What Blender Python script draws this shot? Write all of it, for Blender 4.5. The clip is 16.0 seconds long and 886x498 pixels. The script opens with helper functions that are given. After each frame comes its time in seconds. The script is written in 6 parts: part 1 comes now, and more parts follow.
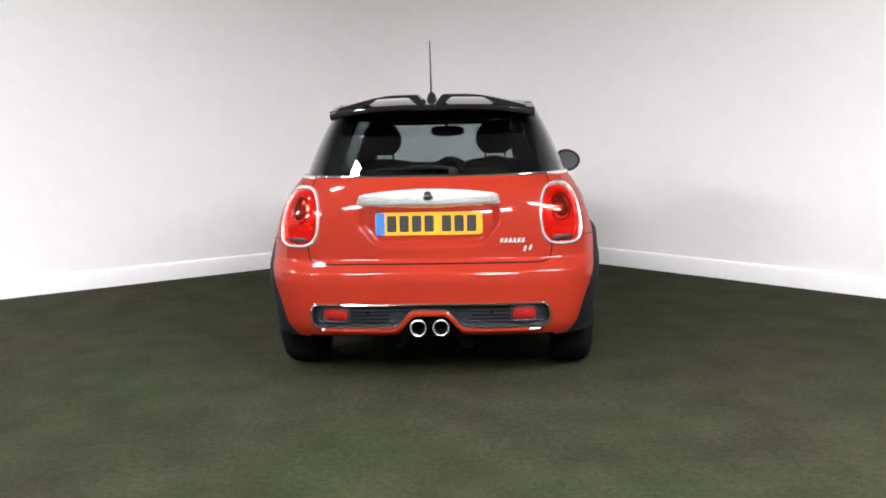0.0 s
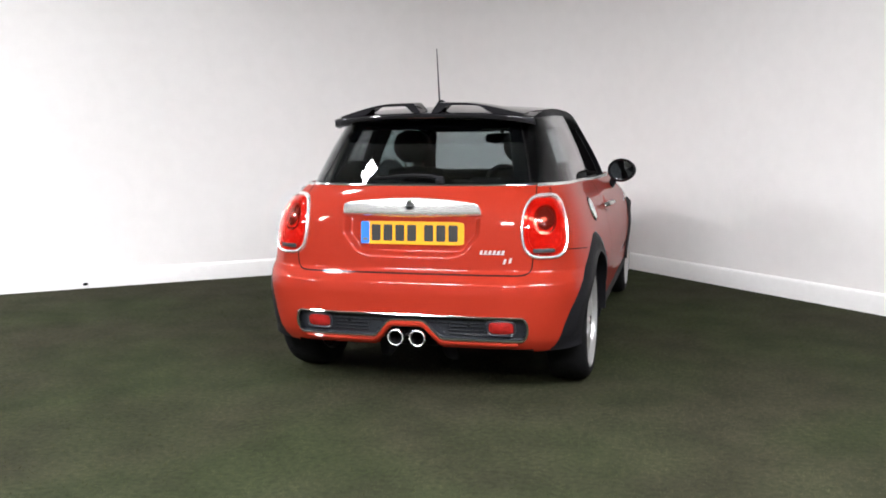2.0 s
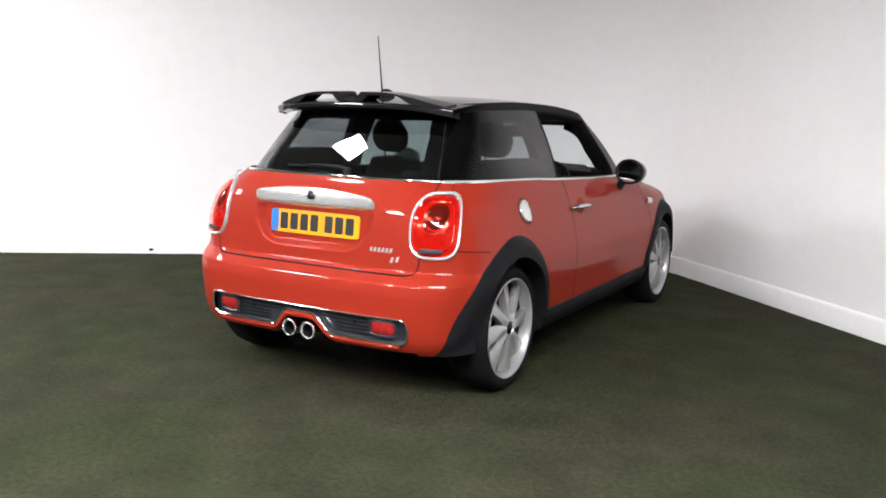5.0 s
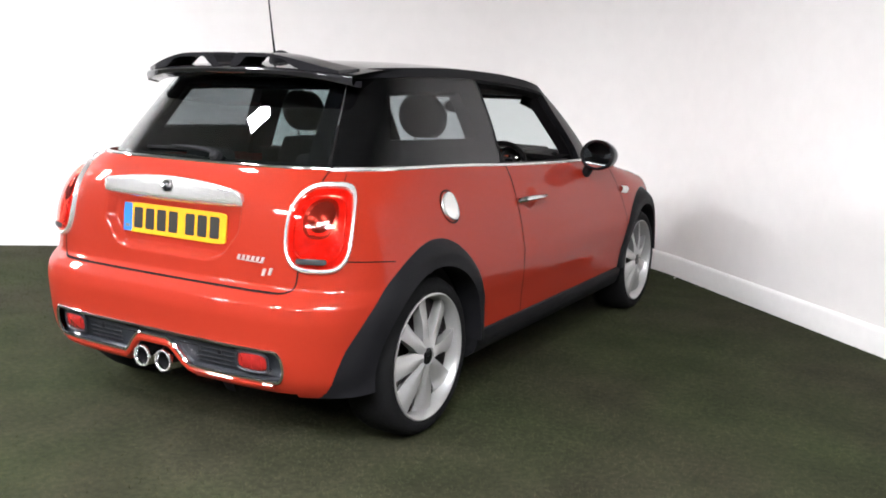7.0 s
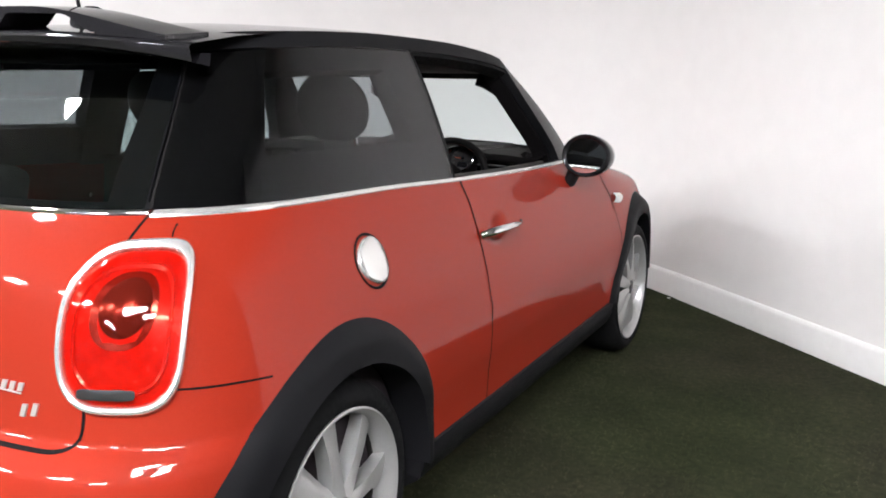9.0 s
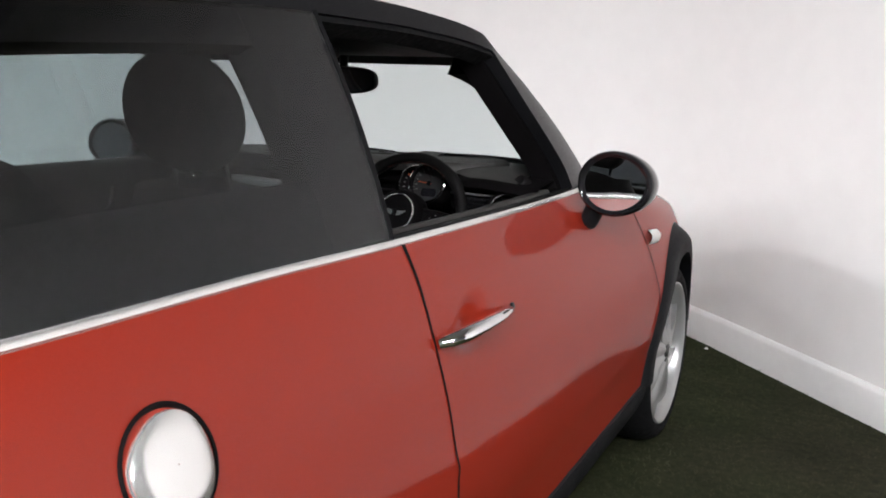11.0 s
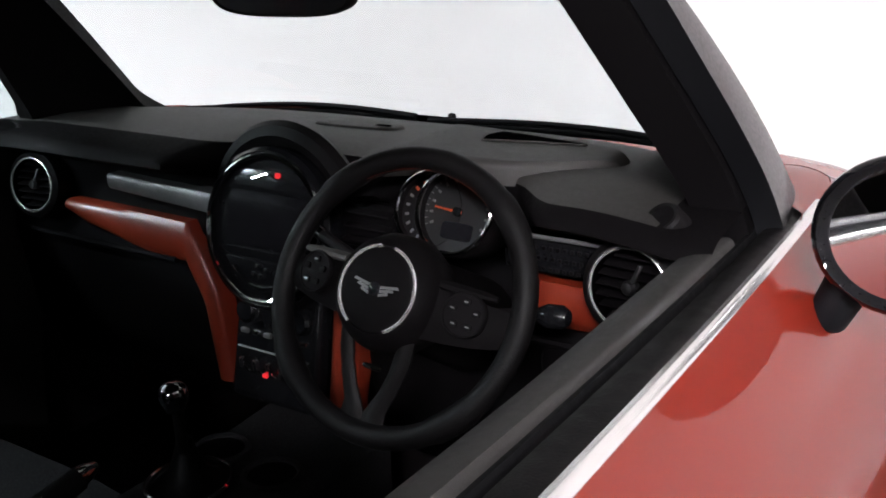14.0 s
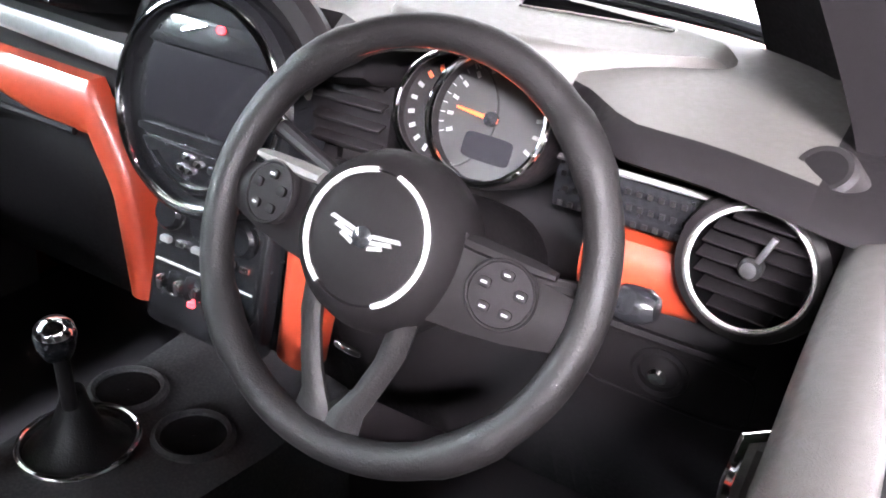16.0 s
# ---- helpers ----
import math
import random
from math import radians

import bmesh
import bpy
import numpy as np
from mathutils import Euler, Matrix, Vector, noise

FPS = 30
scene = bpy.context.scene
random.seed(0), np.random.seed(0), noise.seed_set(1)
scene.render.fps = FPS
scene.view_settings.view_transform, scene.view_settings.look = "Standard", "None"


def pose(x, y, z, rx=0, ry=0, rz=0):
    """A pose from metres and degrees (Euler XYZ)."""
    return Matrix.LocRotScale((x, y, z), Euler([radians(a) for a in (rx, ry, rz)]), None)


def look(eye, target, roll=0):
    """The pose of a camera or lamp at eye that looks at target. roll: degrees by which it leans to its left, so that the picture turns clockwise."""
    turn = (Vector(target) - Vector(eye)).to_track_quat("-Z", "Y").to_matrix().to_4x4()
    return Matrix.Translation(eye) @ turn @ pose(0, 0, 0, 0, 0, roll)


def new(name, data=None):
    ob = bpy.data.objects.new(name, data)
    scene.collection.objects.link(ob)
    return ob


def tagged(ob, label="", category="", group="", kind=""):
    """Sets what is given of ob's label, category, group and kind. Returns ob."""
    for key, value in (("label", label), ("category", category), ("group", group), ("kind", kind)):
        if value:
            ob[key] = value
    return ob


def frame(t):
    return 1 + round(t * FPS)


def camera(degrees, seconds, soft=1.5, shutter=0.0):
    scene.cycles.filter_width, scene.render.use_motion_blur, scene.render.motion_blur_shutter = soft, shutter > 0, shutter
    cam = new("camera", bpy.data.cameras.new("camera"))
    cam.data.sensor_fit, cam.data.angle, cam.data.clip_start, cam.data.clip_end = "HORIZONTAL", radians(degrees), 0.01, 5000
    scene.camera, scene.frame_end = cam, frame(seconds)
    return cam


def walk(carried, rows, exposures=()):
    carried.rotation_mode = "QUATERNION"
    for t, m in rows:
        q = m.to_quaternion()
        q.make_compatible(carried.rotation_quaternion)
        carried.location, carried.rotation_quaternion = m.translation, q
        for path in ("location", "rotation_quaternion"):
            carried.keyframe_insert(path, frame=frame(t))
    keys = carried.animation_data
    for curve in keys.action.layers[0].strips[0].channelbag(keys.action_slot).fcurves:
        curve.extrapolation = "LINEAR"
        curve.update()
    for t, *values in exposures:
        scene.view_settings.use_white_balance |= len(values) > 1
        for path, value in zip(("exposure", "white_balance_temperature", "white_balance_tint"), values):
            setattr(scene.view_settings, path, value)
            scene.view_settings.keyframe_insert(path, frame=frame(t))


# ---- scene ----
cam = camera(52.7, 16.0, 1.8)
PATH = [
    (0, (0.322, -4.793, 1.294), (0.204, -2.816, 1.011), -1.3),
    (0.5, (0.551, -4.726, 1.300), (0.361, -2.758, 1.002), -0.7),
    (1, (0.775, -4.681, 1.338), (0.505, -2.723, 1.035), -1.2),
    (1.5, (1.103, -4.641, 1.313), (0.663, -2.707, 1.049), -0.4),
    (2, (1.294, -4.581, 1.312), (0.761, -2.672, 1.040), -0.8),
    (2.5, (1.456, -4.461, 1.331), (0.889, -2.563, 1.059), 0.0),
    (3, (1.720, -4.357, 1.322), (1.043, -2.497, 1.037), -0.7),
    (3.5, (1.982, -4.243, 1.339), (1.216, -2.416, 1.063), 0.5),
    (5.8, (2.724, -3.521, 1.355), (1.701, -1.832, 1.034), 1.3),
    (6, (2.720, -3.414, 1.338), (1.699, -1.725, 1.017), 1.4),
    (6.5, (2.592, -3.125, 1.327), (1.608, -1.415, 1.000), 2.5),
    (7, (2.478, -2.820, 1.315), (1.496, -1.114, 0.963), 1.7),
    (7.5, (2.359, -2.510, 1.325), (1.365, -0.806, 0.994), 1.4),
    (8, (2.163, -2.200, 1.293), (1.203, -0.487, 0.911), 1.7),
    (8.5, (2.004, -1.924, 1.308), (1.115, -0.173, 0.928), 0.8),
    (9, (1.842, -1.585, 1.309), (0.967, 0.170, 0.914), 0.8),
    (9.5, (1.727, -1.303, 1.306), (0.859, 0.458, 0.926), 0.4),
    (9.7, (1.680, -1.194, 1.302), (0.815, 0.568, 0.917), 0.5),
    (11.8, (1.245, -0.084, 1.287), (0.352, 1.648, 0.838), 1.7),
    (12, (1.192, 0.008, 1.285), (0.297, 1.736, 0.826), 1.8),
    (12.5, (1.088, 0.190, 1.290), (0.219, 1.926, 0.810), 1.7),
    (13, (0.997, 0.399, 1.268), (0.099, 2.119, 0.783), 0.7),
    (13.5, (0.929, 0.576, 1.262), (-0.040, 2.244, 0.731), -0.1),
    (14, (0.875, 0.685, 1.248), (-0.124, 2.312, 0.652), -0.4),
    (14.5, (0.799, 0.776, 1.233), (-0.161, 2.384, 0.531), 0.6),
    (15, (0.731, 0.856, 1.218), (-0.170, 2.447, 0.407), 1.6),
    (15.5, (0.671, 0.929, 1.205), (-0.185, 2.515, 0.339), 3.9),
    (16, (0.630, 0.967, 1.194), (-0.189, 2.554, 0.293), 6.2),
]
EXPOSURES = [(0, 0.0, 6500, 10), (3.5, 0.02, 6500, 10), (6, 0.05, 6500, 10), (6.5, 0.22, 6500, 10), (7, 0.36, 6500, 10), (7.5, 0.45, 6500, 10), (8, 0.18, 6500, 10), (8.5, 0.36, 6500, 10), (9.5, 0.33, 6500, 10), (12, 0.2, 6500, 10), (13, 0.2, 6500, 11), (13.5, 0.32, 6500, 12), (14.0, 0.68, 6500, 15), (14.5, 2.0, 6500, 18), (15.0, 3.4, 6500, 20), (15.5, 4.2, 6500, 20), (16, 4.45, 6500, 20)]
walk(cam, [(t, look(eye, target, roll)) for t, eye, target, roll in PATH], EXPOSURES)

# world: a closed, dim hall; the light comes from the ceiling panels
world = bpy.data.worlds.new("world")
scene.world = world
world.use_nodes = True
world.node_tree.nodes["Background"].inputs[0].default_value = (0.8, 0.85, 0.9, 1)
world.node_tree.nodes["Background"].inputs[1].default_value = 0.02
PANEL_LIGHT = 168.0


# ---- materials ----
def material(name, color, rough=0.5, metal=0.0, coat=0.0, coat_rough=0.03, grain=0.0, grain_scale=60.0, bump=0.0, bump_scale=200.0, spec=0.5, stain=0.0, stain_scale=2.0, emit=None):
    m = bpy.data.materials.new(name)
    m.use_nodes = True
    n, l = m.node_tree.nodes, m.node_tree.links
    b = n["Principled BSDF"]
    b.inputs["Base Color"].default_value = (*color, 1)
    b.inputs["Roughness"].default_value = rough
    b.inputs["Metallic"].default_value = metal
    b.inputs["Coat Weight"].default_value = coat
    b.inputs["Coat Roughness"].default_value = coat_rough
    b.inputs["Specular IOR Level"].default_value = spec
    if emit:
        b.inputs["Emission Color"].default_value = (*emit[0], 1)
        b.inputs["Emission Strength"].default_value = emit[1]
    co = n.new("ShaderNodeTexCoord").outputs["Object"]
    if grain or stain:
        mul = None
        for amount, scale in ((grain, grain_scale), (stain, stain_scale)):
            if not amount:
                continue
            t = n.new("ShaderNodeTexNoise")
            t.inputs["Scale"].default_value, t.inputs["Detail"].default_value = scale, 4
            l.new(co, t.inputs["Vector"])
            r = n.new("ShaderNodeMapRange")
            r.inputs["From Min"].default_value, r.inputs["From Max"].default_value = 0.3, 0.7
            r.inputs["To Min"].default_value, r.inputs["To Max"].default_value = 1 - amount, 1 + amount
            l.new(t.outputs["Fac"], r.inputs["Value"])
            if mul is None:
                mul = r.outputs[0]
            else:
                k = n.new("ShaderNodeMath")
                k.operation = "MULTIPLY"
                l.new(mul, k.inputs[0]), l.new(r.outputs[0], k.inputs[1])
                mul = k.outputs[0]
        v = n.new("ShaderNodeVectorMath")
        v.operation = "SCALE"
        v.inputs[0].default_value = color
        l.new(mul, v.inputs["Scale"])
        l.new(v.outputs[0], b.inputs["Base Color"])
        q = n.new("ShaderNodeMath")
        q.operation = "MULTIPLY"
        q.inputs[1].default_value = rough
        l.new(mul, q.inputs[0])
        l.new(q.outputs[0], b.inputs["Roughness"])
    if bump:
        t = n.new("ShaderNodeTexNoise")
        t.inputs["Scale"].default_value, t.inputs["Detail"].default_value = bump_scale, 3
        l.new(co, t.inputs["Vector"])
        u = n.new("ShaderNodeBump")
        u.inputs["Strength"].default_value, u.inputs["Distance"].default_value = bump, 0.001
        l.new(t.outputs["Fac"], u.inputs["Height"])
        l.new(u.outputs[0], b.inputs["Normal"])
    return m


def glass(name, tint, ior=1.5, rough=0.0):
    """A thin pane: tinted see-through, with a gloss that grows towards grazing."""
    m = bpy.data.materials.new(name)
    m.use_nodes = True
    n, l = m.node_tree.nodes, m.node_tree.links
    n.remove(n["Principled BSDF"])
    mix, tr, gl, lw, pw, mr = (n.new("ShaderNode" + k) for k in ("MixShader", "BsdfTransparent", "BsdfGlossy", "LayerWeight", "Math", "MapRange"))
    tr.inputs[0].default_value = (*tint, 1)
    gl.inputs[0].default_value = (1, 1, 1, 1)
    gl.inputs["Roughness"].default_value = rough
    lw.inputs[0].default_value = 0.5
    pw.operation, pw.inputs[1].default_value = "POWER", 5.0
    mr.inputs["To Min"].default_value = ((ior - 1) / (ior + 1)) ** 2
    l.new(lw.outputs["Facing"], pw.inputs[0]), l.new(pw.outputs[0], mr.inputs["Value"]), l.new(mr.outputs[0], mix.inputs[0])
    l.new(tr.outputs[0], mix.inputs[1]), l.new(gl.outputs[0], mix.inputs[2])
    l.new(mix.outputs[0], n["Material Output"].inputs[0])
    return m


PAINT = material("red paint", (0.260, 0.0200, 0.0092), 0.5, 0.0, 0.50, 0.05, 0.05, 900, 0, 0, 0.05, 0.03, 1.5)
GLOSS = material("gloss black paint", (0.009, 0.0085, 0.010), 0.5, 0, 0.9, 0.03, 0.1, 400, 0.02, 30, 0.05)
CLAD = material("black plastic cladding", (0.0075, 0.0075, 0.0088), 0.58, 0, 0, 0, 0.15, 300, 0.25, 900, 0.12, 0.1, 3)
SEAM = material("dark panel gap", (0.006, 0.004, 0.004), 0.8, 0, 0, 0, 0.1, 200, 0, 0, 0.1)
CHROME = material("chrome", (0.86, 0.86, 0.85), 0.07, 1.0, 0, 0, 0.03, 15)
BRIGHT = material("bright satin chrome", (0.82, 0.81, 0.785), 0.22, 0.75, 0, 0, 0.03, 15)
ALLOY = material("silver alloy", (0.40, 0.397, 0.39), 0.34, 0.5, 0.4, 0.12, 0.05, 300, 0, 0, 0.5, 0.05, 12)
RUBBER = material("tyre rubber", (0.007, 0.007, 0.0075), 0.8, 0, 0, 0, 0.2, 80, 0.3, 300, 0.1)
DARK = material("dark underside", (0.008, 0.008, 0.009), 0.85, 0, 0, 0, 0.2, 20, 0, 0, 0.1)
# near-black colour that paints the shade inside slots and vents
PIT_SHADE = material("near-black opening shade", (0.0016, 0.0015, 0.0016), 0.95, 0, 0, 0, 0.2, 40, 0, 0, 0.0)
BRAKE = material("dark brake metal", (0.050, 0.048, 0.046), 0.45, 0.8, 0, 0, 0.15, 40)
LAMP_RED = material("red lamp plastic", (0.40, 0.034, 0.023), 0.25, 0, 1.0, 0.05, 0.12, 40, 0, 0, 0.5, 0.12, 9)
FOG_RED = material("red fog lamp plastic", (0.26, 0.010, 0.009), 0.2, 0, 1.0, 0.06, 0.25, 30, 0.5, 90)
BADGE = material("bright badge metal", (0.55, 0.54, 0.52), 0.35, 0.6, 0, 0, 0.05, 60)
LAMP_DEEP = material("deep red lamp insert", (0.11, 0.022, 0.014), 0.2, 0, 1.0, 0.05, 0.2, 60)
LAMP_CLEAR = material("clear lamp insert", (0.10, 0.06, 0.05), 0.25, 0.3, 1.0, 0.05, 0.1, 60)
LENS = glass("red lamp lens", (0.95, 0.34, 0.28), 1.45)
GLASS_CLEAR = glass("windscreen glass", (0.78, 0.86, 0.86), 1.5)
GLASS_DARK = glass("tinted glass", (0.64, 0.675, 0.68), 1.72)
GLASS_SIDE = glass("tinted side glass", (0.66, 0.675, 0.685), 1.36)
MIRROR = material("mirror glass", (0.85, 0.85, 0.86), 0.01, 1.0)
PLATE_YELLOW = material("yellow plate", (0.70, 0.31, 0.010), 0.35, 0, 0.6, 0.1, 0.04, 30)
PLATE_BLUE = material("blue plate band", (0.02, 0.16, 0.55), 0.35, 0, 0.6, 0.1, 0.04, 30)
PLATE_INK = material("black plate print", (0.012, 0.012, 0.012), 0.5, 0, 0.4, 0.1, 0.05, 60)
MESH_BLACK = material("black grille", (0.015, 0.017, 0.022), 0.35, 0, 0.3, 0.2, 0.3, 160, 0.6, 160)
TRIM = material("dark interior plastic", (0.0054, 0.0044, 0.0048), 0.6, 0, 0, 0, 0.12, 200, 0.12, 900, 0.15, 0.08, 5)
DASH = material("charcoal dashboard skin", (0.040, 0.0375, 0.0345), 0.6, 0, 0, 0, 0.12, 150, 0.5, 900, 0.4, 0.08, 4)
FOOT = material("dark carpet and console plastic", (0.034, 0.028, 0.031), 0.75, 0, 0, 0, 0.15, 160, 0.3, 700, 0.12, 0.15, 6)
WHEEL = material("matt black wheel plastic", (0.0034, 0.0029, 0.0031), 0.62, 0, 0, 0, 0.12, 200, 0.12, 900, 0.05, 0.08, 5)
CARD = material("charcoal door lining skin", (0.030, 0.028, 0.026), 0.6, 0, 0, 0, 0.12, 150, 0.5, 900, 0.4, 0.08, 4)
PILLAR = material("satin black pillar paint", (0.006, 0.006, 0.007), 0.5, 0, 0.35, 0.12, 0.1, 200, 0, 0, 0.1)
# black darkened further to hold the shade below the dashboard top
LOWER = material("matt black trim, shade-darkened", (0.0045, 0.0038, 0.0042), 0.7, 0, 0, 0, 0.12, 200, 0.15, 900, 0.06, 0.1, 5)
PIANO = material("piano black", (0.007, 0.007, 0.008), 0.25, 0, 0.2, 0.08, 0.1, 90, 0, 0, 0.25)
LEATHER = material("black leather", (0.0048, 0.0043, 0.0044), 0.52, 0, 0, 0, 0.15, 60, 0.5, 500, 0.14, 0.1, 8)
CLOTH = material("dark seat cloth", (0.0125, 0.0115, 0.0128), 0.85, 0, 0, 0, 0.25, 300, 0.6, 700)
ORANGE = material("orange-red trim", (0.195, 0.022, 0.0085), 0.38, 0, 0.3, 0.2, 0.05, 60, 0, 0, 0.5, 0.05, 6)
GREY_TRIM = material("silver-grey trim strip", (0.21, 0.205, 0.205), 0.35, 0.5, 0, 0, 0.15, 50)
EMBLEM = material("bright satin emblem metal", (0.19, 0.19, 0.186), 0.35, 0.5, 0, 0, 0.05, 60)
SCREEN = material("dark display screen", (0.0085, 0.0082, 0.0098), 0.15, 0, 0.5, 0.05, 0.1, 20)
DIAL = material("dark grey dial face", (0.0088, 0.0086, 0.0088), 0.5, 0, 0, 0, 0.1, 80)
MARK = material("white dial print", (0.13, 0.13, 0.13), 0.5, 0, 0, 0, 0.05, 80)
NEEDLE = material("orange needle", (0.50, 0.065, 0.015), 0.4, 0, 0, 0, 0.05, 80)
GLOW_RED = material("small red lamp", (0.7, 0.02, 0.02), 0.3, 0, 0, 0, 0, 1, 0, 0, 0.5, 0, 1, ((1, 0.04, 0.05), 0.35))
WALL = material("white wall paint", (0.79, 0.765, 0.75), 0.85, 0, 0, 0, 0.015, 9, 0.15, 60, 0.2, 0.02, 0.6)
SKIRT = material("white gloss skirting", (0.80, 0.785, 0.77), 0.45, 0, 0, 0, 0.02, 20, 0.08, 40, 0.4, 0.02, 1.5)
# dark grey that puts the unlit hall's gloom into the wall colour
HALL_UNLIT = material("hall wall, darkened as unlit", (0.055, 0.055, 0.058), 0.85, 0, 0, 0, 0.03, 9, 0.15, 60, 0.2, 0.04, 0.6)
CEIL = material("grey ceiling sheet", (0.36, 0.355, 0.36), 0.8, 0, 0, 0, 0.1, 5, 0.1, 20, 0.2, 0.1, 0.5)
STEEL = material("grey steel beam", (0.10, 0.10, 0.105), 0.6, 0.2, 0, 0, 0.15, 8)
DIFFUSER = material("lit lamp diffuser", (0.9, 0.9, 0.9), 0.6, 0, 0, 0, 0, 1, 0, 0, 0.3, 0, 1, ((0.975, 0.98, 1.015), PANEL_LIGHT))


def turf(name, green, brown, rough):
    """Artificial grass: green and brownish drifts, worn lighter streaks and a fine grain."""
    m = material(name, green, rough, 0, 0, 0, 0, 1, 0.4, 260, 0.08)
    n, l = m.node_tree.nodes, m.node_tree.links
    co = n.new("ShaderNodeTexCoord").outputs["Object"]
    col = None
    for scale, detail, low, high, one, two in ((0.9, 5, 0.38, 0.62, green, brown), (3.2, 6, 0.32, 0.68, (0.78,) * 3, (1.22,) * 3), (38, 3, 0.3, 0.7, (0.75,) * 3, (1.25,) * 3)):
        t, r, x = n.new("ShaderNodeTexNoise"), n.new("ShaderNodeMapRange"), n.new("ShaderNodeMix")
        t.inputs["Scale"].default_value, t.inputs["Detail"].default_value = scale, detail
        l.new(co, t.inputs["Vector"])
        r.inputs["From Min"].default_value, r.inputs["From Max"].default_value = low, high
        l.new(t.outputs["Fac"], r.inputs["Value"])
        x.data_type = "RGBA"
        x.inputs[6].default_value, x.inputs[7].default_value = (*one, 1), (*two, 1)
        l.new(r.outputs[0], x.inputs["Factor"])
        if col is None:
            col = x.outputs[2]
        else:
            k = n.new("ShaderNodeMix")
            k.data_type, k.blend_type = "RGBA", "MULTIPLY"
            k.inputs["Factor"].default_value = 1
            l.new(col, k.inputs[6]), l.new(x.outputs[2], k.inputs[7])
            col = k.outputs[2]
    l.new(col, n["Principled BSDF"].inputs["Base Color"])
    return m


TURF = turf("green turf backing", (0.0233, 0.0277, 0.0131), (0.0268, 0.0257, 0.0158), 0.95)
BLADE = turf("green turf fibre", (0.0375, 0.0455, 0.0209), (0.0436, 0.0427, 0.0257), 0.9)


# ---- geometry helpers ----
class Geo:
    """Vertices and faces of one part."""

    def __init__(self):
        self.v, self.f = [], []

    def grid(self, rows, wrap_u=False, wrap_v=False):
        """A sheet over rows of points; wrap_u closes each row, wrap_v the rows."""
        n, m, o = len(rows), len(rows[0]), len(self.v)
        for r in rows:
            self.v.extend(tuple(float(c) for c in p) for p in r)
        for i in range(n if wrap_v else n - 1):
            for j in range(m if wrap_u else m - 1):
                a, b = (i + 1) % n, (j + 1) % m
                self.f.append((o + i * m + j, o + i * m + b, o + a * m + b, o + a * m + j))
        return self

    def slab(self, outer, inner):
        """A closed panel between two sheets of the same layout."""
        n, m, o = len(outer), len(outer[0]), len(self.v)
        self.grid(outer)
        k = len(self.v)
        self.grid([list(r) for r in inner])
        for i in range(len(self.f) - (n - 1) * (m - 1), len(self.f)):
            self.f[i] = self.f[i][::-1]
        rim = [i for i in range(m)] + [i * m + m - 1 for i in range(1, n)] + [(n - 1) * m + j for j in range(m - 2, -1, -1)] + [i * m for i in range(n - 2, 0, -1)]
        for i, a in enumerate(rim):
            b = rim[(i + 1) % len(rim)]
            self.f.append((o + b, o + a, k + a, k + b))
        return self

    def lathe(self, profile, place, n=40, caps=True):
        """A turned body: profile of (radius, height) along the local z of place."""
        rows = []
        for r, h in profile:
            rows.append([place @ Vector((r * math.cos(2 * math.pi * i / n), r * math.sin(2 * math.pi * i / n), h)) for i in range(n)])
        o = len(self.v)
        self.grid(rows, wrap_u=True)
        if caps:
            self.f.append(tuple(range(o, o + n))[::-1])
            e = o + (len(rows) - 1) * n
            self.f.append(tuple(range(e, e + n)))
        return self

    def tube(self, points, radius, n=8, closed=False, flat=1.0):
        """A round bar along points; radius a number or one for each point; flat squeezes it along the second normal."""
        pts = [Vector(p) for p in points]
        rows, k, up = [], len(pts), None
        for i, p in enumerate(pts):
            a = pts[(i - 1) % k] if closed or i else p
            b = pts[(i + 1) % k] if closed or i < k - 1 else p
            d = (b - a).normalized()
            if up is None:
                up = Vector((0, 0, 1)) if abs(d.z) < 0.9 else Vector((1, 0, 0))
            up = (up - d * up.dot(d)).normalized()
            side = d.cross(up)
            r = radius[i] if isinstance(radius, (list, tuple)) else radius
            rows.append([p + r * (math.cos(2 * math.pi * j / n) * side + flat * math.sin(2 * math.pi * j / n) * up) for j in range(n)])
        o = len(self.v)
        self.grid(rows, wrap_u=True, wrap_v=closed)
        if not closed:
            self.f.append(tuple(range(o, o + n))[::-1])
            self.f.append(tuple(range(len(self.v) - n, len(self.v))))
        return self

    def box(self, size, place, bevel=0.005, seg=2):
        bm = bmesh.new()
        bmesh.ops.create_cube(bm, size=1, matrix=Matrix.Diagonal((*size, 1)))
        if bevel:
            bmesh.ops.bevel(bm, geom=list(bm.edges), offset=min(bevel, min(size) * 0.49), segments=seg, profile=0.5, affect="EDGES")
        return self.take(bm, place)

    def take(self, bm, place=Matrix()):
        o = len(self.v)
        bm.verts.index_update()
        self.v.extend(tuple(place @ v.co) for v in bm.verts)
        self.f.extend(tuple(o + v.index for v in f.verts) for f in bm.faces)
        bm.free()
        return self

    def prism(self, outline, depth, place, bevel=0.0):
        """An outline in local x, y, extruded along local z from 0 to depth."""
        bm = bmesh.new()
        low = [bm.verts.new((x, y, 0)) for x, y in outline]
        f = bm.faces.new(low)
        got = bmesh.ops.extrude_face_region(bm, geom=[f])
        bmesh.ops.translate(bm, vec=(0, 0, depth), verts=[g for g in got["geom"] if isinstance(g, bmesh.types.BMVert)])
        bmesh.ops.recalc_face_normals(bm, faces=list(bm.faces))
        if bevel:
            bmesh.ops.bevel(bm, geom=list(bm.edges), offset=bevel, segments=2, profile=0.5, affect="EDGES", clamp_overlap=True)
        return self.take(bm, place)

    def flip_x(self):
        """The mirror image on the car's other side."""
        g = Geo()
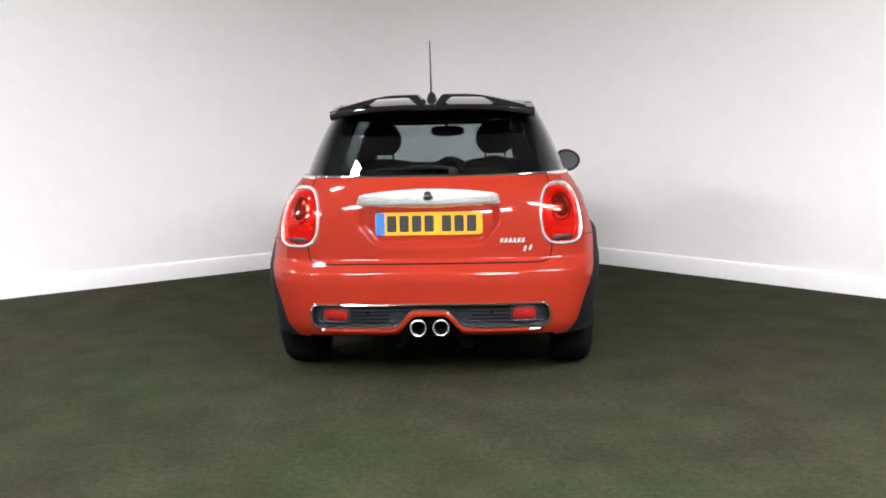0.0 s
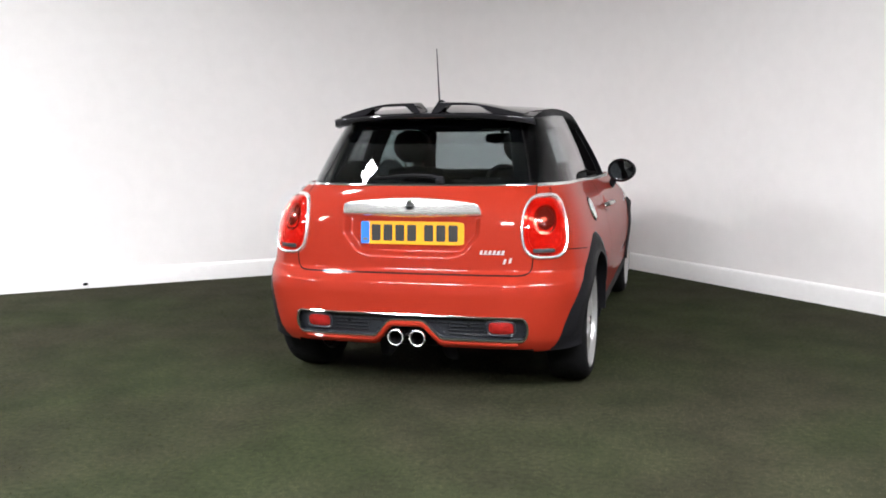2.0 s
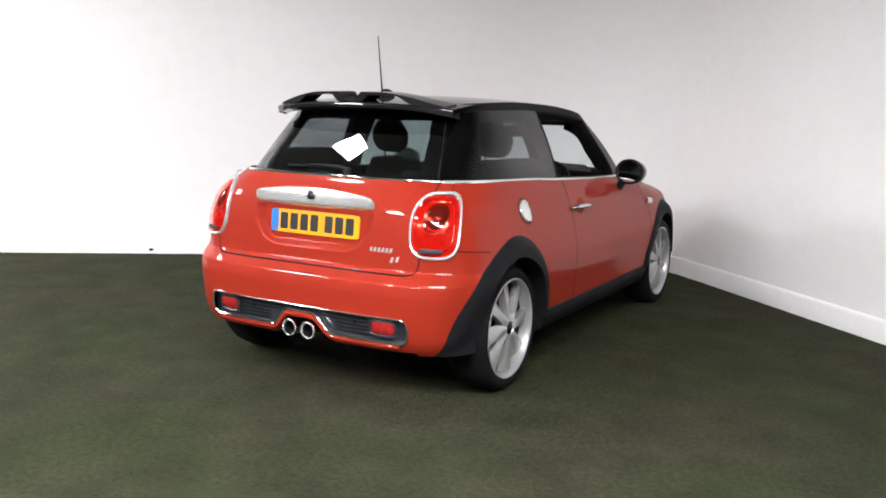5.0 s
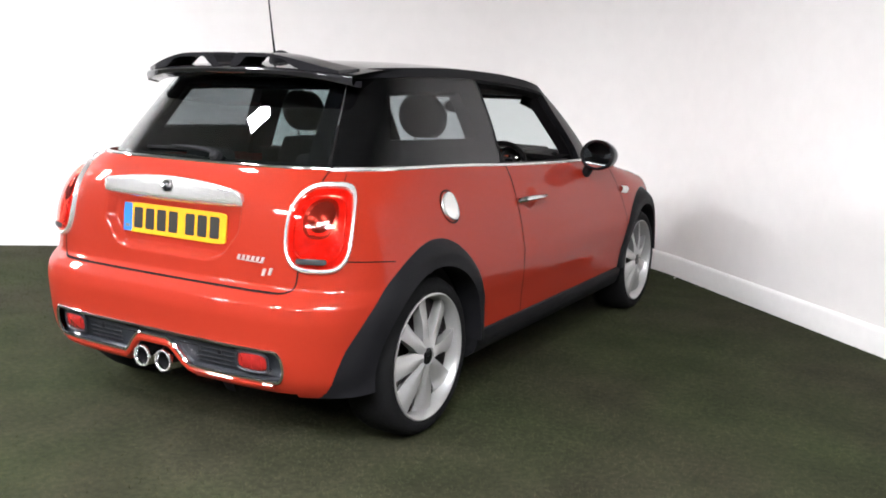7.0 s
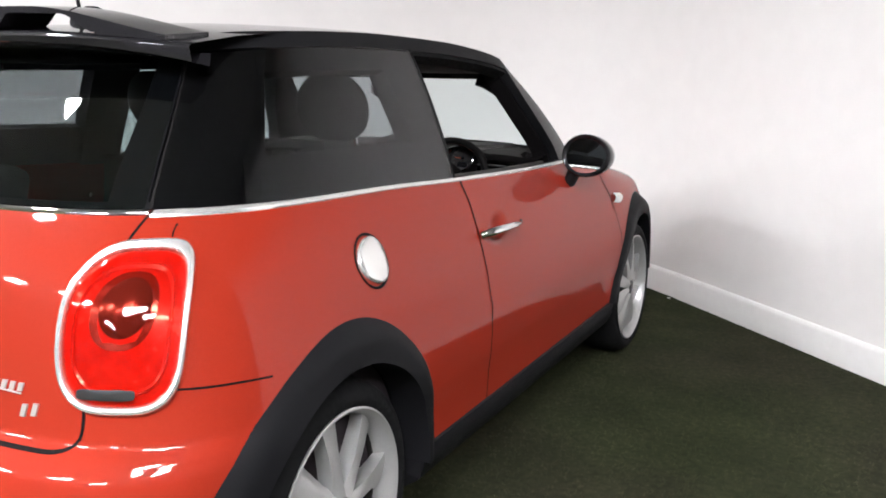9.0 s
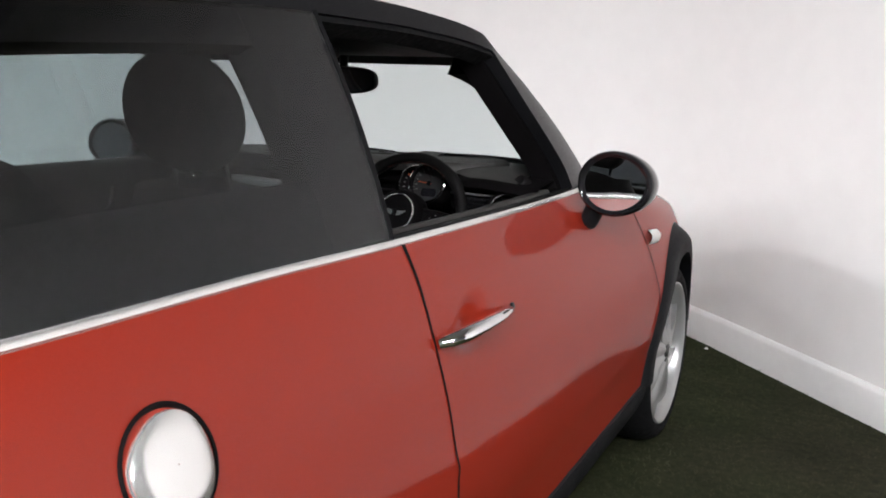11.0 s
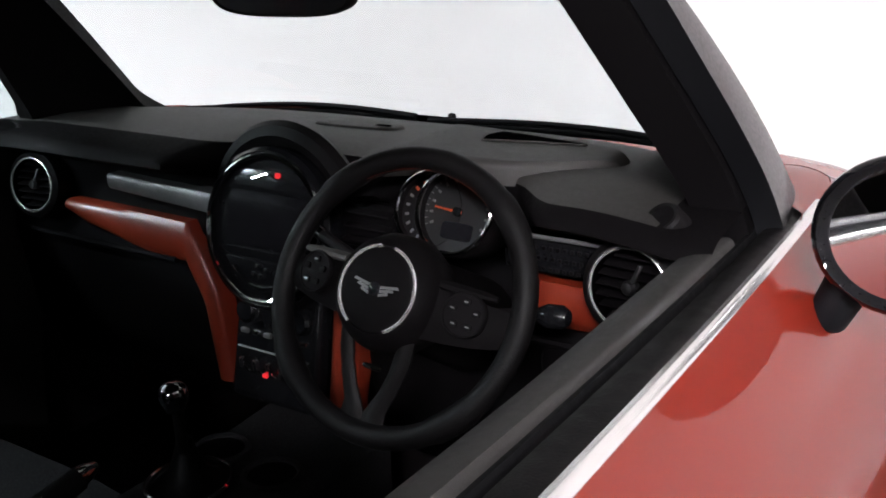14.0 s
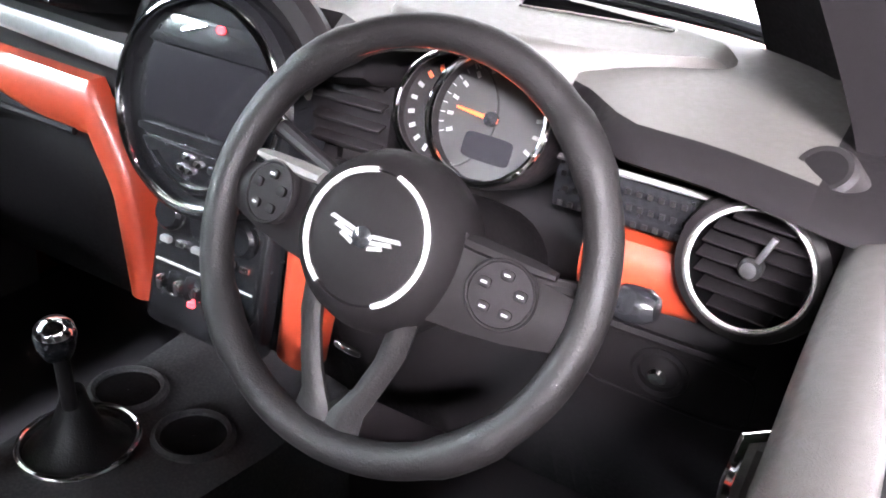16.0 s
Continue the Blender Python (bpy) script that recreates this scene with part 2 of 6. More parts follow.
        g.v = [(-x, y, z) for x, y, z in self.v]
        g.f = [f[::-1] for f in self.f]
        return g


ORIGIN = Vector((0, 0, 0))


def part(name, geo, mat, parent=None, label="", angle=35, normals=None):
    """One mesh object from a Geo, set off by ORIGIN."""
    me = bpy.data.meshes.new(name)
    me.from_pydata([tuple(Vector(p) + ORIGIN) for p in geo.v] if ORIGIN.length else geo.v, [], geo.f)
    me.materials.append(mat)
    me.polygons.foreach_set("use_smooth", [True] * len(me.polygons))
    if normals is not None:
        me.normals_split_custom_set_from_vertices(normals)
    else:
        me.set_sharp_from_angle(angle=radians(angle))
    ob = new(name, me)
    if parent is not None:
        # a part that gains pieces of its own hangs straight from its thing
        if parent.parent is not None and parent.parent.parent is not None:
            parent.parent = parent.parent.parent
        ob.parent = parent
    if label:
        tagged(ob, label)
    return ob


def axis(at, way, spin=0.0):
    """A place whose local z points along way."""
    return Matrix.Translation(at) @ Vector(way).to_track_quat("Z", "Y").to_matrix().to_4x4() @ Matrix.Rotation(spin, 4, "Z")


def facing_rear(at, tilt=0.0, turn=0.0):
    """A place whose local x is the car's right, y up and z to the rear, leaned back by tilt degrees."""
    return Matrix.Translation(at) @ Matrix.Rotation(radians(turn), 4, "Z") @ Matrix.Rotation(radians(90 - tilt), 4, "X")


def rounded(w, h, n=3.0, k=40, cx=0.0, cy=0.0):
    """A rounded rectangle outline."""
    out = []
    for i in range(k):
        t = 2 * math.pi * i / k
        c, s = math.cos(t), math.sin(t)
        out.append((cx + w / 2 * math.copysign(abs(c) ** (2 / n), c), cy + h / 2 * math.copysign(abs(s) ** (2 / n), s)))
    return out


def spaced(a, b, n):
    return [a + (b - a) * i / (n - 1) for i in range(n)]


# ---- the car's outer form, in metres from the middle of the rear axle on the ground ----
from functools import lru_cache


def keyed(keys):
    """A smooth monotone curve through pairs of (at, value)."""
    xs = np.array(keys[0::2], float); ys = np.array(keys[1::2], float)
    h = np.diff(xs); d = np.diff(ys) / h
    m = np.zeros(len(xs)); m[0], m[-1] = d[0], d[-1]
    for i in range(1, len(xs) - 1):
        if d[i - 1] * d[i] > 0:
            w1, w2 = 2 * h[i] + h[i - 1], h[i] + 2 * h[i - 1]
            m[i] = (w1 + w2) / (w1 / d[i - 1] + w2 / d[i])
    def f(x):
        x = min(max(x, xs[0]), xs[-1]); i = min(int(np.searchsorted(xs, x, "right")) - 1, len(xs) - 2)
        t = (x - xs[i]) / h[i]
        return float((2*t**3-3*t*t+1)*ys[i] + (t**3-2*t*t+t)*h[i]*m[i] + (3*t*t-2*t**3)*ys[i+1] + (t**3-t*t)*h[i]*m[i+1])
    return f

SIDE = keyed([.14, .72, .20, .78, .28, .808, .335, .822, .36, .825, .43, .832, .50, .842, .58, .846, .70, .831, .80, .807, .88, .777, .94, .746, .98, .719, 1.0, .704])
TAIL = keyed([.14, -.30, .21, -.47, .26, -.560, .33, -.598, .42, -.610, .52, -.612, .575, -.602, .605, -.580, .635, -.548, .70, -.541, .80, -.528, .88, -.507, .94, -.475, .98, -.440, 1.0, -.415])
NOSE = keyed([.14, 2.95, .25, 3.12, .45, 3.24, .60, 3.235, .72, 3.20, .80, 3.13, .86, 2.92, .91, 2.62, .95, 2.41, .98, 2.29, 1.0, 2.20])
BELT = keyed([-.45, 1.034, -.30, 1.033, .05, 1.026, .4, 1.0150, .8, .9945, 1.7, .968, 3.3, .966])

TAIL_POWER = keyed([.14, 4.9, .6, 5.1, .75, 5.2, .85, 5.1, .95, 4.2, 1.0, 3.7])
NOSE_POWER = keyed([.14, 3.2, .8, 3.2, .9, 2.8, 1.0, 2.5])

def outline(w, back, front, yb, yf, nb, nf, k=90):
    """Half an outline, from the middle of the tail round the right side to the middle of the nose."""
    th = np.linspace(0, math.pi / 2, k)
    xb = w * np.sin(th) ** (2 / nb); ybk = yb - (yb - back) * np.cos(th) ** (2 / nb)
    xf = w * np.cos(th) ** (2 / nf); yfk = yf + (front - yf) * np.sin(th) ** (2 / nf)
    ym = np.linspace(yb, yf, 40)[1:-1]
    return np.stack([np.r_[xb, w + 0 * ym, xf], np.r_[ybk, ym, yfk]], 1)

def even(p, n):
    """n points at even steps along a polyline."""
    d = np.r_[0, np.cumsum(np.hypot(*np.diff(p, axis=0).T))]
    q = np.linspace(0, d[-1], n)
    return np.stack([np.interp(q, d, p[:, 0]), np.interp(q, d, p[:, 1])], 1)

def tail_power(z):
    """How square the tail's corners are at a height."""
    return TAIL_POWER(z)


@lru_cache(None)
def ring(iz):
    z = iz / 1000
    w = SIDE(z)
    p = outline(w, TAIL(z), NOSE(z), .30, 1.95, tail_power(z), NOSE_POWER(z))
    d = np.r_[0, np.cumsum(np.hypot(*np.diff(p, axis=0).T))]
    return p, d

def lift(y, z):
    return (BELT(y) - 1.0) * min(max((z - .6) / .4, 0), 1)

def skin0(a, z):
    """The painted shell: a metres round from the middle of the tail (left: minus), z up at the level z."""
    s = -1 if a < 0 else 1
    iz = min(max(z * 1000, 140), 1000); lo = int(iz); hi = min(lo + 1, 1000); f = iz - lo
    out = []
    for i in (lo, hi):
        p, d = ring(i)
        out.append((np.interp(abs(a), d, p[:, 0]), np.interp(abs(a), d, p[:, 1])))
    x = out[0][0] * (1 - f) + out[1][0] * f; y = out[0][1] * (1 - f) + out[1][1] * f
    return np.array([s * x, y, z + lift(y, z)])

def skin(a, z, off=0.0):
    p = skin0(a, z)
    e = 0.004
    zz = min(max(z, .145), .995)
    du = skin0(a + e, z) - skin0(a - e, z); dv = skin0(a, zz + e) - skin0(a, zz - e)
    n = np.cross(du, dv); n /= np.linalg.norm(n) + 1e-12
    return p + off * n

# greenhouse: s 0..1 round the tail corner, 1..2 along the side, 2..3 round the front corner; v 0 belt .. 1 roof edge
RAIL = keyed([-.2, 1.352, .1, 1.388, .6, 1.402, 1.0, 1.394, 1.3, 1.374, 1.6, 1.335])
def house0(s, v):
    g = 1 if s >= 0 else -1
    s = abs(s)
    w = .700 + (.528 - .700) * v + .014 * 4 * v * (1 - v)
    back = -.405 + (-.10 + .405) * v - .01 * 4 * v * (1 - v)
    front = 2.20 + (1.68 - 2.20) * v + .02 * 4 * v * (1 - v)
    yb = .30; yf = 1.45 + (1.31 - 1.45) * v
    nb = 3.2; nf = 3.8 + 0.6 * v
    x, y = house_xy(round(w, 5), round(back, 5), round(front, 5), yb, round(yf, 5), nb, round(nf, 4), s)
    z = BELT(y) * (1 - v) + RAIL(y) * v
    return np.array([g * x, y, z])

@lru_cache(None)
def quarter(n):
    th = np.linspace(0, math.pi / 2, 200)
    p = np.stack([np.sin(th) ** (2 / n), np.cos(th) ** (2 / n)], 1)
    d = np.r_[0, np.cumsum(np.hypot(*np.diff(p, axis=0).T))]
    return p, d / d[-1]

def house_xy(w, back, front, yb, yf, nb, nf, s):
    if s <= 1:
        p, d = quarter(nb)
        return w * np.interp(s, d, p[:, 0]), yb - (yb - back) * np.interp(s, d, p[:, 1])
    if s <= 2:
        return w, yb + (yf - yb) * (s - 1)
    p, d = quarter(nf)
    return w * np.interp(3 - s, d, p[:, 0]), yf + (front - yf) * np.interp(3 - s, d, p[:, 1])

def house(s, v, off=0.0):
    p = house0(s, v)
    if off:
        e = .004; vv = min(max(v, e), 1 - e)
        du = house0(s + e, v) - house0(s - e, v); dv = house0(s, vv + e) - house0(s, vv - e)
        n = np.cross(du, dv); n /= np.linalg.norm(n) + 1e-12
        p = p + off * n
    return p


# ---- the room ----
def wall(name, points, height, thick, mat):
    """An upright wall whose inner face runs along the points, with the room on its left."""
    p = [Vector((*q, 0)) for q in points]
    g = Geo()
    rows = [[], [], [], []]
    for i, q in enumerate(p):
        d = (p[min(i + 1, len(p) - 1)] - p[max(i - 1, 0)]).normalized()
        out = Vector((d.y, -d.x, 0)) * thick
        for row, o, z in zip(rows, (Vector(), Vector(), out, out), (-0.02, height, height, -0.02)):
            row.append((q.x + o.x, q.y + o.y, z))
    g.grid(rows, wrap_v=True)
    g.f = [f[::-1] for f in g.f]
    n = len(p)
    g.f += [(0, n, 2 * n, 3 * n), (4 * n - 1, 3 * n - 1, 2 * n - 1, n - 1)]
    return tagged(part(name, g, mat, angle=20), kind="structure")


def bend(a, corner, b, reach, n=14):
    """A curve from the wall towards a to the wall towards b, round their corner."""
    a, c, b = Vector(a), Vector(corner), Vector(b)
    p, q = c + (a - c).normalized() * reach, c + (b - c).normalized() * reach
    return [tuple(p * (1 - t) ** 2 + c * 2 * t * (1 - t) + q * t * t) for t in spaced(0, 1, n)]


CORNER = (-0.040, 4.425)
RIGHT_END, LEFT_END = (3.7, 0.877), (-6.4, -0.281)
EAST, WEST = (6.6, 0.877), (-8.2, -0.281)
BACK_R, BACK_L = (6.6, -10.5), (-8.2, -10.5)
HIGH = 4.2
COVE = bend(RIGHT_END, CORNER, LEFT_END, 1.1)
MID = len(COVE) // 2
tagged(wall("wall_right", [RIGHT_END] + COVE[:MID], HIGH, 0.15, WALL), "plain white painted wall beside the car", "wall")
tagged(wall("wall_left", COVE[MID - 1:] + [LEFT_END], HIGH, 0.15, WALL), "plain bright white painted wall behind the car", "wall")
# unseen walls added to close the hall and give dark reflections
for name, a, b in (("wall_return", LEFT_END, WEST), ("wall_west", WEST, BACK_L), ("wall_south", BACK_L, BACK_R), ("wall_east", BACK_R, EAST), ("wall_return", EAST, RIGHT_END)):
    tagged(wall(name, [a, b], HIGH, 0.15, HALL_UNLIT), "plain unseen wall closing the hall, coloured dark as if unlit", "wall")


def skirting(points):
    """A white board along the foot of a wall, with a chamfered top."""
    p = [Vector((*q, 0)) for q in points]
    prof = [(0, -0.01), (0.022, -0.01), (0.022, 0.128), (0.018, 0.138), (0.010, 0.146), (0, 0.148)]
    rows = []
    for i, q in enumerate(p):
        d = (p[min(i + 1, len(p) - 1)] - p[max(i - 1, 0)]).normalized()
        inn = Vector((-d.y, d.x, 0))
        rows.append([q + inn * o + Vector((0, 0, h)) for o, h in prof])
    ob = part("baseboard", Geo().grid(rows), SKIRT, angle=30)
    return tagged(ob, "white gloss-painted skirting board along the wall", "skirting board", kind="structure")


skirting([RIGHT_END] + COVE[:MID])
skirting(COVE[MID - 1:] + [LEFT_END])

g = Geo()
g.v = [(-10, -12, 0), (9, -12, 0), (9, 7, 0), (-10, 7, 0)]
g.f = [(0, 1, 2, 3)]
tagged(part("floor", g, TURF), "dark green artificial turf covering the floor", "floor", kind="structure")

g = Geo()
g.v = [(x, y, z) for z in (HIGH, HIGH + 0.1) for x, y in ((-10, -12), (9, -12), (9, 7), (-10, 7))]
g.f = [(3, 2, 1, 0), (4, 5, 6, 7), (0, 1, 5, 4), (1, 2, 6, 5), (2, 3, 7, 6), (3, 0, 4, 7)]
for k in range(9):
    g.box((19, 0.10, 0.16), Matrix.Translation((-0.5, -10.5 + 2 * k, HIGH - 0.08)), 0.0)
tagged(part("ceiling", g, CEIL, angle=20), "grey sheeted ceiling with cross beams above the hall", "ceiling", kind="structure")


def ceiling_light(at, turn, w=1.2, d=0.6):
    """A hung rectangular panel: a frame round a lit diffuser."""
    lamp = new("ceiling_light")
    lamp.matrix_world = pose(*at, 0, 0, turn)
    frame_geo = Geo()
    for x, y, sx, sy in ((0, d / 2 + 0.015, w + 0.06, 0.03), (0, -d / 2 - 0.015, w + 0.06, 0.03), (w / 2 + 0.015, 0, 0.03, d), (-w / 2 - 0.015, 0, 0.03, d)):
        frame_geo.box((sx, sy, 0.06), Matrix.Translation((x, y, 0)), 0.004)
    frame_geo.box((w + 0.04, d + 0.02, 0.01), Matrix.Translation((0, 0, 0.035)), 0.0)
    part("light_frame", frame_geo, SKIRT, lamp)
    part("diffuser", Geo().box((w, d, 0.012), Matrix.Translation((0, 0, -0.012)), 0.003), DIFFUSER, lamp, "glowing white diffuser")
    for sx in (-w * 0.4, w * 0.4):
        part("hanger", Geo().tube([(sx, 0, 0.03), (sx, 0, HIGH - at[2] + 0.01)], 0.004, 6), STEEL, lamp)
    return tagged(lamp, "lit white rectangular panel lamp hanging from the ceiling", "ceiling lamp", "ceiling lamps")


ceiling_light((-1.85, -0.63, 3.9), 35, 0.42, 0.36)
for at in ((2.6, -3.7, 3.9), (-1.6, -5.4, 3.9), (0.8, -7.4, 3.9), (4.5, -4.0, 3.9), (-6.2, -1.8, 3.9), (-5.0, -6.0, 3.9)):
    ceiling_light(at, 35, 1.5, 0.6)


# ---- the car: shell ----
car = new("car")
tagged(car, "red three-door hatchback car with a black roof, parked on green turf", "car")

AXLES = (0.0, 2.495)
HUB_Z = 0.312


def ease(t):
    t = min(max(t, 0.0), 1.0)
    return t * t * (3 - 2 * t)


def a_of(y, z):
    """How far round the shell a place beside the car lies."""
    lo, hi = 0.7, 3.6
    for _ in range(24):
        mid = (lo + hi) / 2
        lo, hi = (mid, hi) if skin0(mid, z)[1] < y else (lo, mid)
    return lo


HANDLE_A = a_of(0.890, 0.84)
CAP_A = a_of(0.159, 0.855)


def dish_depth(a, z):
    """The hollow behind the door handle."""
    r = math.hypot((abs(a) - HANDLE_A) / 0.080, (z - 0.842) / 0.052)
    return 0.013 * (1 - r * r) ** 2 if r < 1 else 0.0


def bonnet_drop(p):
    """The bonnet's middle falls away in front of the windscreen."""
    return 0.075 * (1 - 0.6 * ease((p[1] - 2.15) / 0.4) * ease((abs(p[0]) - 0.12) / 0.25)) * ease((p[1] - 1.98) / 0.25) * ease((0.68 - abs(p[0])) / 0.24) * ease((p[2] - 0.78) / 0.12)


def niche_half(z):
    """Half width of the number plate's recess at a height of the shell."""
    if z > 0.862 or z < 0.682:
        return 0.0
    return 0.345 - 0.05 * ease((0.80 - z) / 0.08) - 0.11 * max(0.0, (0.735 - z) / 0.053) ** 2


def niche_depth(a, z):
    h = niche_half(z)
    if h <= 0:
        return 0.0
    return 0.034 * ease((h - abs(a)) / 0.035) * ease((z - 0.684) / 0.03)


def low_edge(a):
    """The lower edge of the painted bumper, raised over the exhaust."""
    return 0.272 + 0.098 * ease((0.175 - abs(a)) / 0.11)


DIFF_TOP = 0.428


def diff_low(a):
    return 0.316 + 0.086 * ease((0.178 - abs(a)) / 0.11)


def diff_end(z):
    t = (z - 0.372) / 0.056
    return 0.578 - 0.022 * t * t if abs(t) < 1.3 else 0


def in_diffuser(a, z):
    return diff_low(a) < z < DIFF_TOP and abs(a) < diff_end(z)


def in_arch(p, r):
    return abs(p[0]) > 0.45 and any((p[1] - y) ** 2 + (p[2] - HUB_Z) ** 2 < r * r for y in AXLES)


LEVELS = [0.255 + 0.00725 * i for i in range(100)] + [0.985, 0.992, 1.0]
LEVELS = sorted(set(round(min(z, 1.0), 5) for z in LEVELS))
ROUND = [0.0]
while ROUND[-1] < 5.2:
    ROUND.append(ROUND[-1] + (0.008 if ROUND[-1] < 1.1 else 0.016 if ROUND[-1] < 3.2 else 0.03))


def shell():
    """The painted shell, split into its panels."""
    cols = [-a for a in reversed(ROUND[1:])] + ROUND
    pts, nor, key = [], [], []
    for z in LEVELS:
        full = ring(int(round(z * 1000)))[1][-1]
        for a in cols:
            q = math.copysign(min(abs(a), full), a)
            # past the widest point the columns spread evenly to the middle of the nose
            if abs(a) > 3.0:
                q = math.copysign(3.0 + (abs(a) - 3.0) / (ROUND[-1] - 3.0) * (full - 3.0), a)
            p = skin(q, z)
            n = (skin(q, z, 0.01) - p) / 0.01
            d = niche_depth(q, z)
            h = dish_depth(q, z)
            pts.append(p - (d + h) * n - np.array([0, 0, bonnet_drop(p)]))
            if bonnet_drop(p) > 0:
                e = 0.006
                lo, hi = max(z - e, LEVELS[0]), min(z + e, LEVELS[-1])
                four = [skin(q + e, z), skin(q - e, z), skin(q, hi), skin(q, lo)]
                four = [k - np.array([0, 0, bonnet_drop(k)]) for k in four]
                n2 = np.cross(four[0] - four[1], four[2] - four[3])
                size = np.linalg.norm(n2)
                if size > 1e-9:
                    n2 = n2 / size
                    n = n2 if np.dot(n2, n) > 0 or n2[2] > 0.3 else -n2
            if h > 0:
                e = 0.004
                n = n + (skin(q + e, z) - skin(q - e, z)) / (4 * e * e) * (dish_depth(q + e, z) - dish_depth(q - e, z)) + (skin(q, z + e) - skin(q, z - e)) / (4 * e * e) * (dish_depth(q, z + e) - dish_depth(q, z - e))
                n = n / np.linalg.norm(n)
            if d > 0 or niche_half(z) > 0 and abs(q) < 0.36:
                e = 0.005
                u = (skin(q + e, z) - niche_depth(q + e, z) * n) - (skin(q - e, z) - niche_depth(q - e, z) * n)
                w = (skin(q, min(z + e, 1)) - niche_depth(q, z + e) * n) - (skin(q, z - e) - niche_depth(q, z - e) * n)
                n = np.cross(u, w)
                n /= np.linalg.norm(n)
            nor.append(tuple(n)), key.append((q, z))
    m = len(cols)
    groups = {}
    for i in range(len(LEVELS) - 1):
        for j in range(m - 1):
            ids = (i * m + j, i * m + j + 1, (i + 1) * m + j + 1, (i + 1) * m + j)
            c = sum((pts[k] for k in ids)) / 4
            a, z = (sum(key[k][t] for k in ids) / 4 for t in (0, 1))
            if z < 0.335 and (0.28 < c[1] < 0.46 or 2.02 < c[1] < 2.2):
                continue
            if in_arch(c, 0.375) or in_diffuser(a, z) or (abs(a) < 0.6 and z < low_edge(a)):
                continue
            if c[1] < 0.3 and abs(a) < 0.588 and z > 0.617:
                name = "tailgate"
            elif c[1] < 0.1 and z < 0.617:
                name = "rear_bumper"
            elif 0.765 < c[1] < 2.05:
                name = "door" if c[0] > 0 else "door "
            elif c[1] > 1.9 and z > 0.955 and abs(c[0]) < 0.40:
                name = "scuttle"
            elif c[1] > 2.0 and c[2] > 0.84 and abs(c[0]) < 0.62:
                name = "bonnet"
            elif c[1] > 2.75 and z < 0.62:
                name = "front_bumper"
            else:
                name = ("quarter_panel" if c[1] < 1.3 else "front_wing") + (" " if c[0] < 0 else "")
            groups.setdefault(name, []).append(ids)
    made = {}
    for name, faces in groups.items():
        used = sorted({k for f in faces for k in f})
        at = {k: i for i, k in enumerate(used)}
        g = Geo()
        g.v = [tuple(pts[k]) for k in used]
        g.f = [tuple(at[k] for k in f) for f in faces]
        made[name] = part(name.strip(), g, CLAD if name == "scuttle" else PAINT, car, normals=[nor[k] for k in used])
    return made


PANELS = shell()
tagged(PANELS["tailgate"], "red painted tailgate with a recess for the plate")

# closing deck under the windows and the cowl
g = Geo()
edge = [skin0(a, 1.0) for a in spaced(0, ring(1000)[1][-1], 90)]
g.grid([[(-p[0] * k, p[1] * 1.0 if k == 1 else p[1], p[2] - 0.008 - bonnet_drop((p[0] * k, p[1], p[2]))) for p in edge if p[1] > 2.02 and abs(p[0]) < 0.42] for k in spaced(1, -1, 9)])
part("cowl", g, CLAD, car, "black plastic cowl under the windscreen")

# painted corners of the bonnet beside the windscreen's foot
corner = [np.array(p) - np.array([0, 0, bonnet_drop(p) + 0.0005]) for p in edge if p[1] > 1.73 and p[0] > 0.41]
rows = []
for k in spaced(0, 1, 5):
    rows.append([])
    for i, p in enumerate(corner):
        inner = corner[0] + (corner[-1] - corner[0]) * i / (len(corner) - 1)
        q = p + (inner - p) * k * 0.9
        rows[-1].append((q[0], q[1], p[2] + 0.006 * k * (2 - k)))
g = Geo().grid(rows)
part("bonnet_corner", g, PAINT, car, "red bonnet corner beside the windscreen", angle=50)
part("bonnet_corner", Geo().grid(rows).flip_x(), PAINT, car, "red bonnet corner beside the windscreen", angle=50)


def strip(path, width, off, n=2):
    """A thin band on the shell along a path of (a, z)."""
    g = Geo()
    rows = []
    pts = [np.array(q, float) for q in path]
    for i, q in enumerate(pts):
        d = pts[min(i + 1, len(pts) - 1)] - pts[max(i - 1, 0)]
        d = d / (np.linalg.norm(d) + 1e-9)
        s = np.array([-d[1], d[0]])
        rows.append([skin(*(q + s * width * (0.5 - k)), off) for k in (0, 0.5, 1)])
    return g.grid(rows)


def along(points, n):
    """n points along a smooth curve through a few (a, z)."""
    p = np.array(points, float)
    d = np.r_[0, np.cumsum(np.hypot(*np.diff(p, axis=0).T))]
    t = np.linspace(0, d[-1], n)
    for _ in range(1):
        q = np.stack([np.interp(t, d, p[:, 0]), np.interp(t, d, p[:, 1])], 1)
    for _ in range(4):
        q[1:-1] = (q[:-2] + 2 * q[1:-1] + q[2:]) / 4
    return [tuple(r) for r in q]


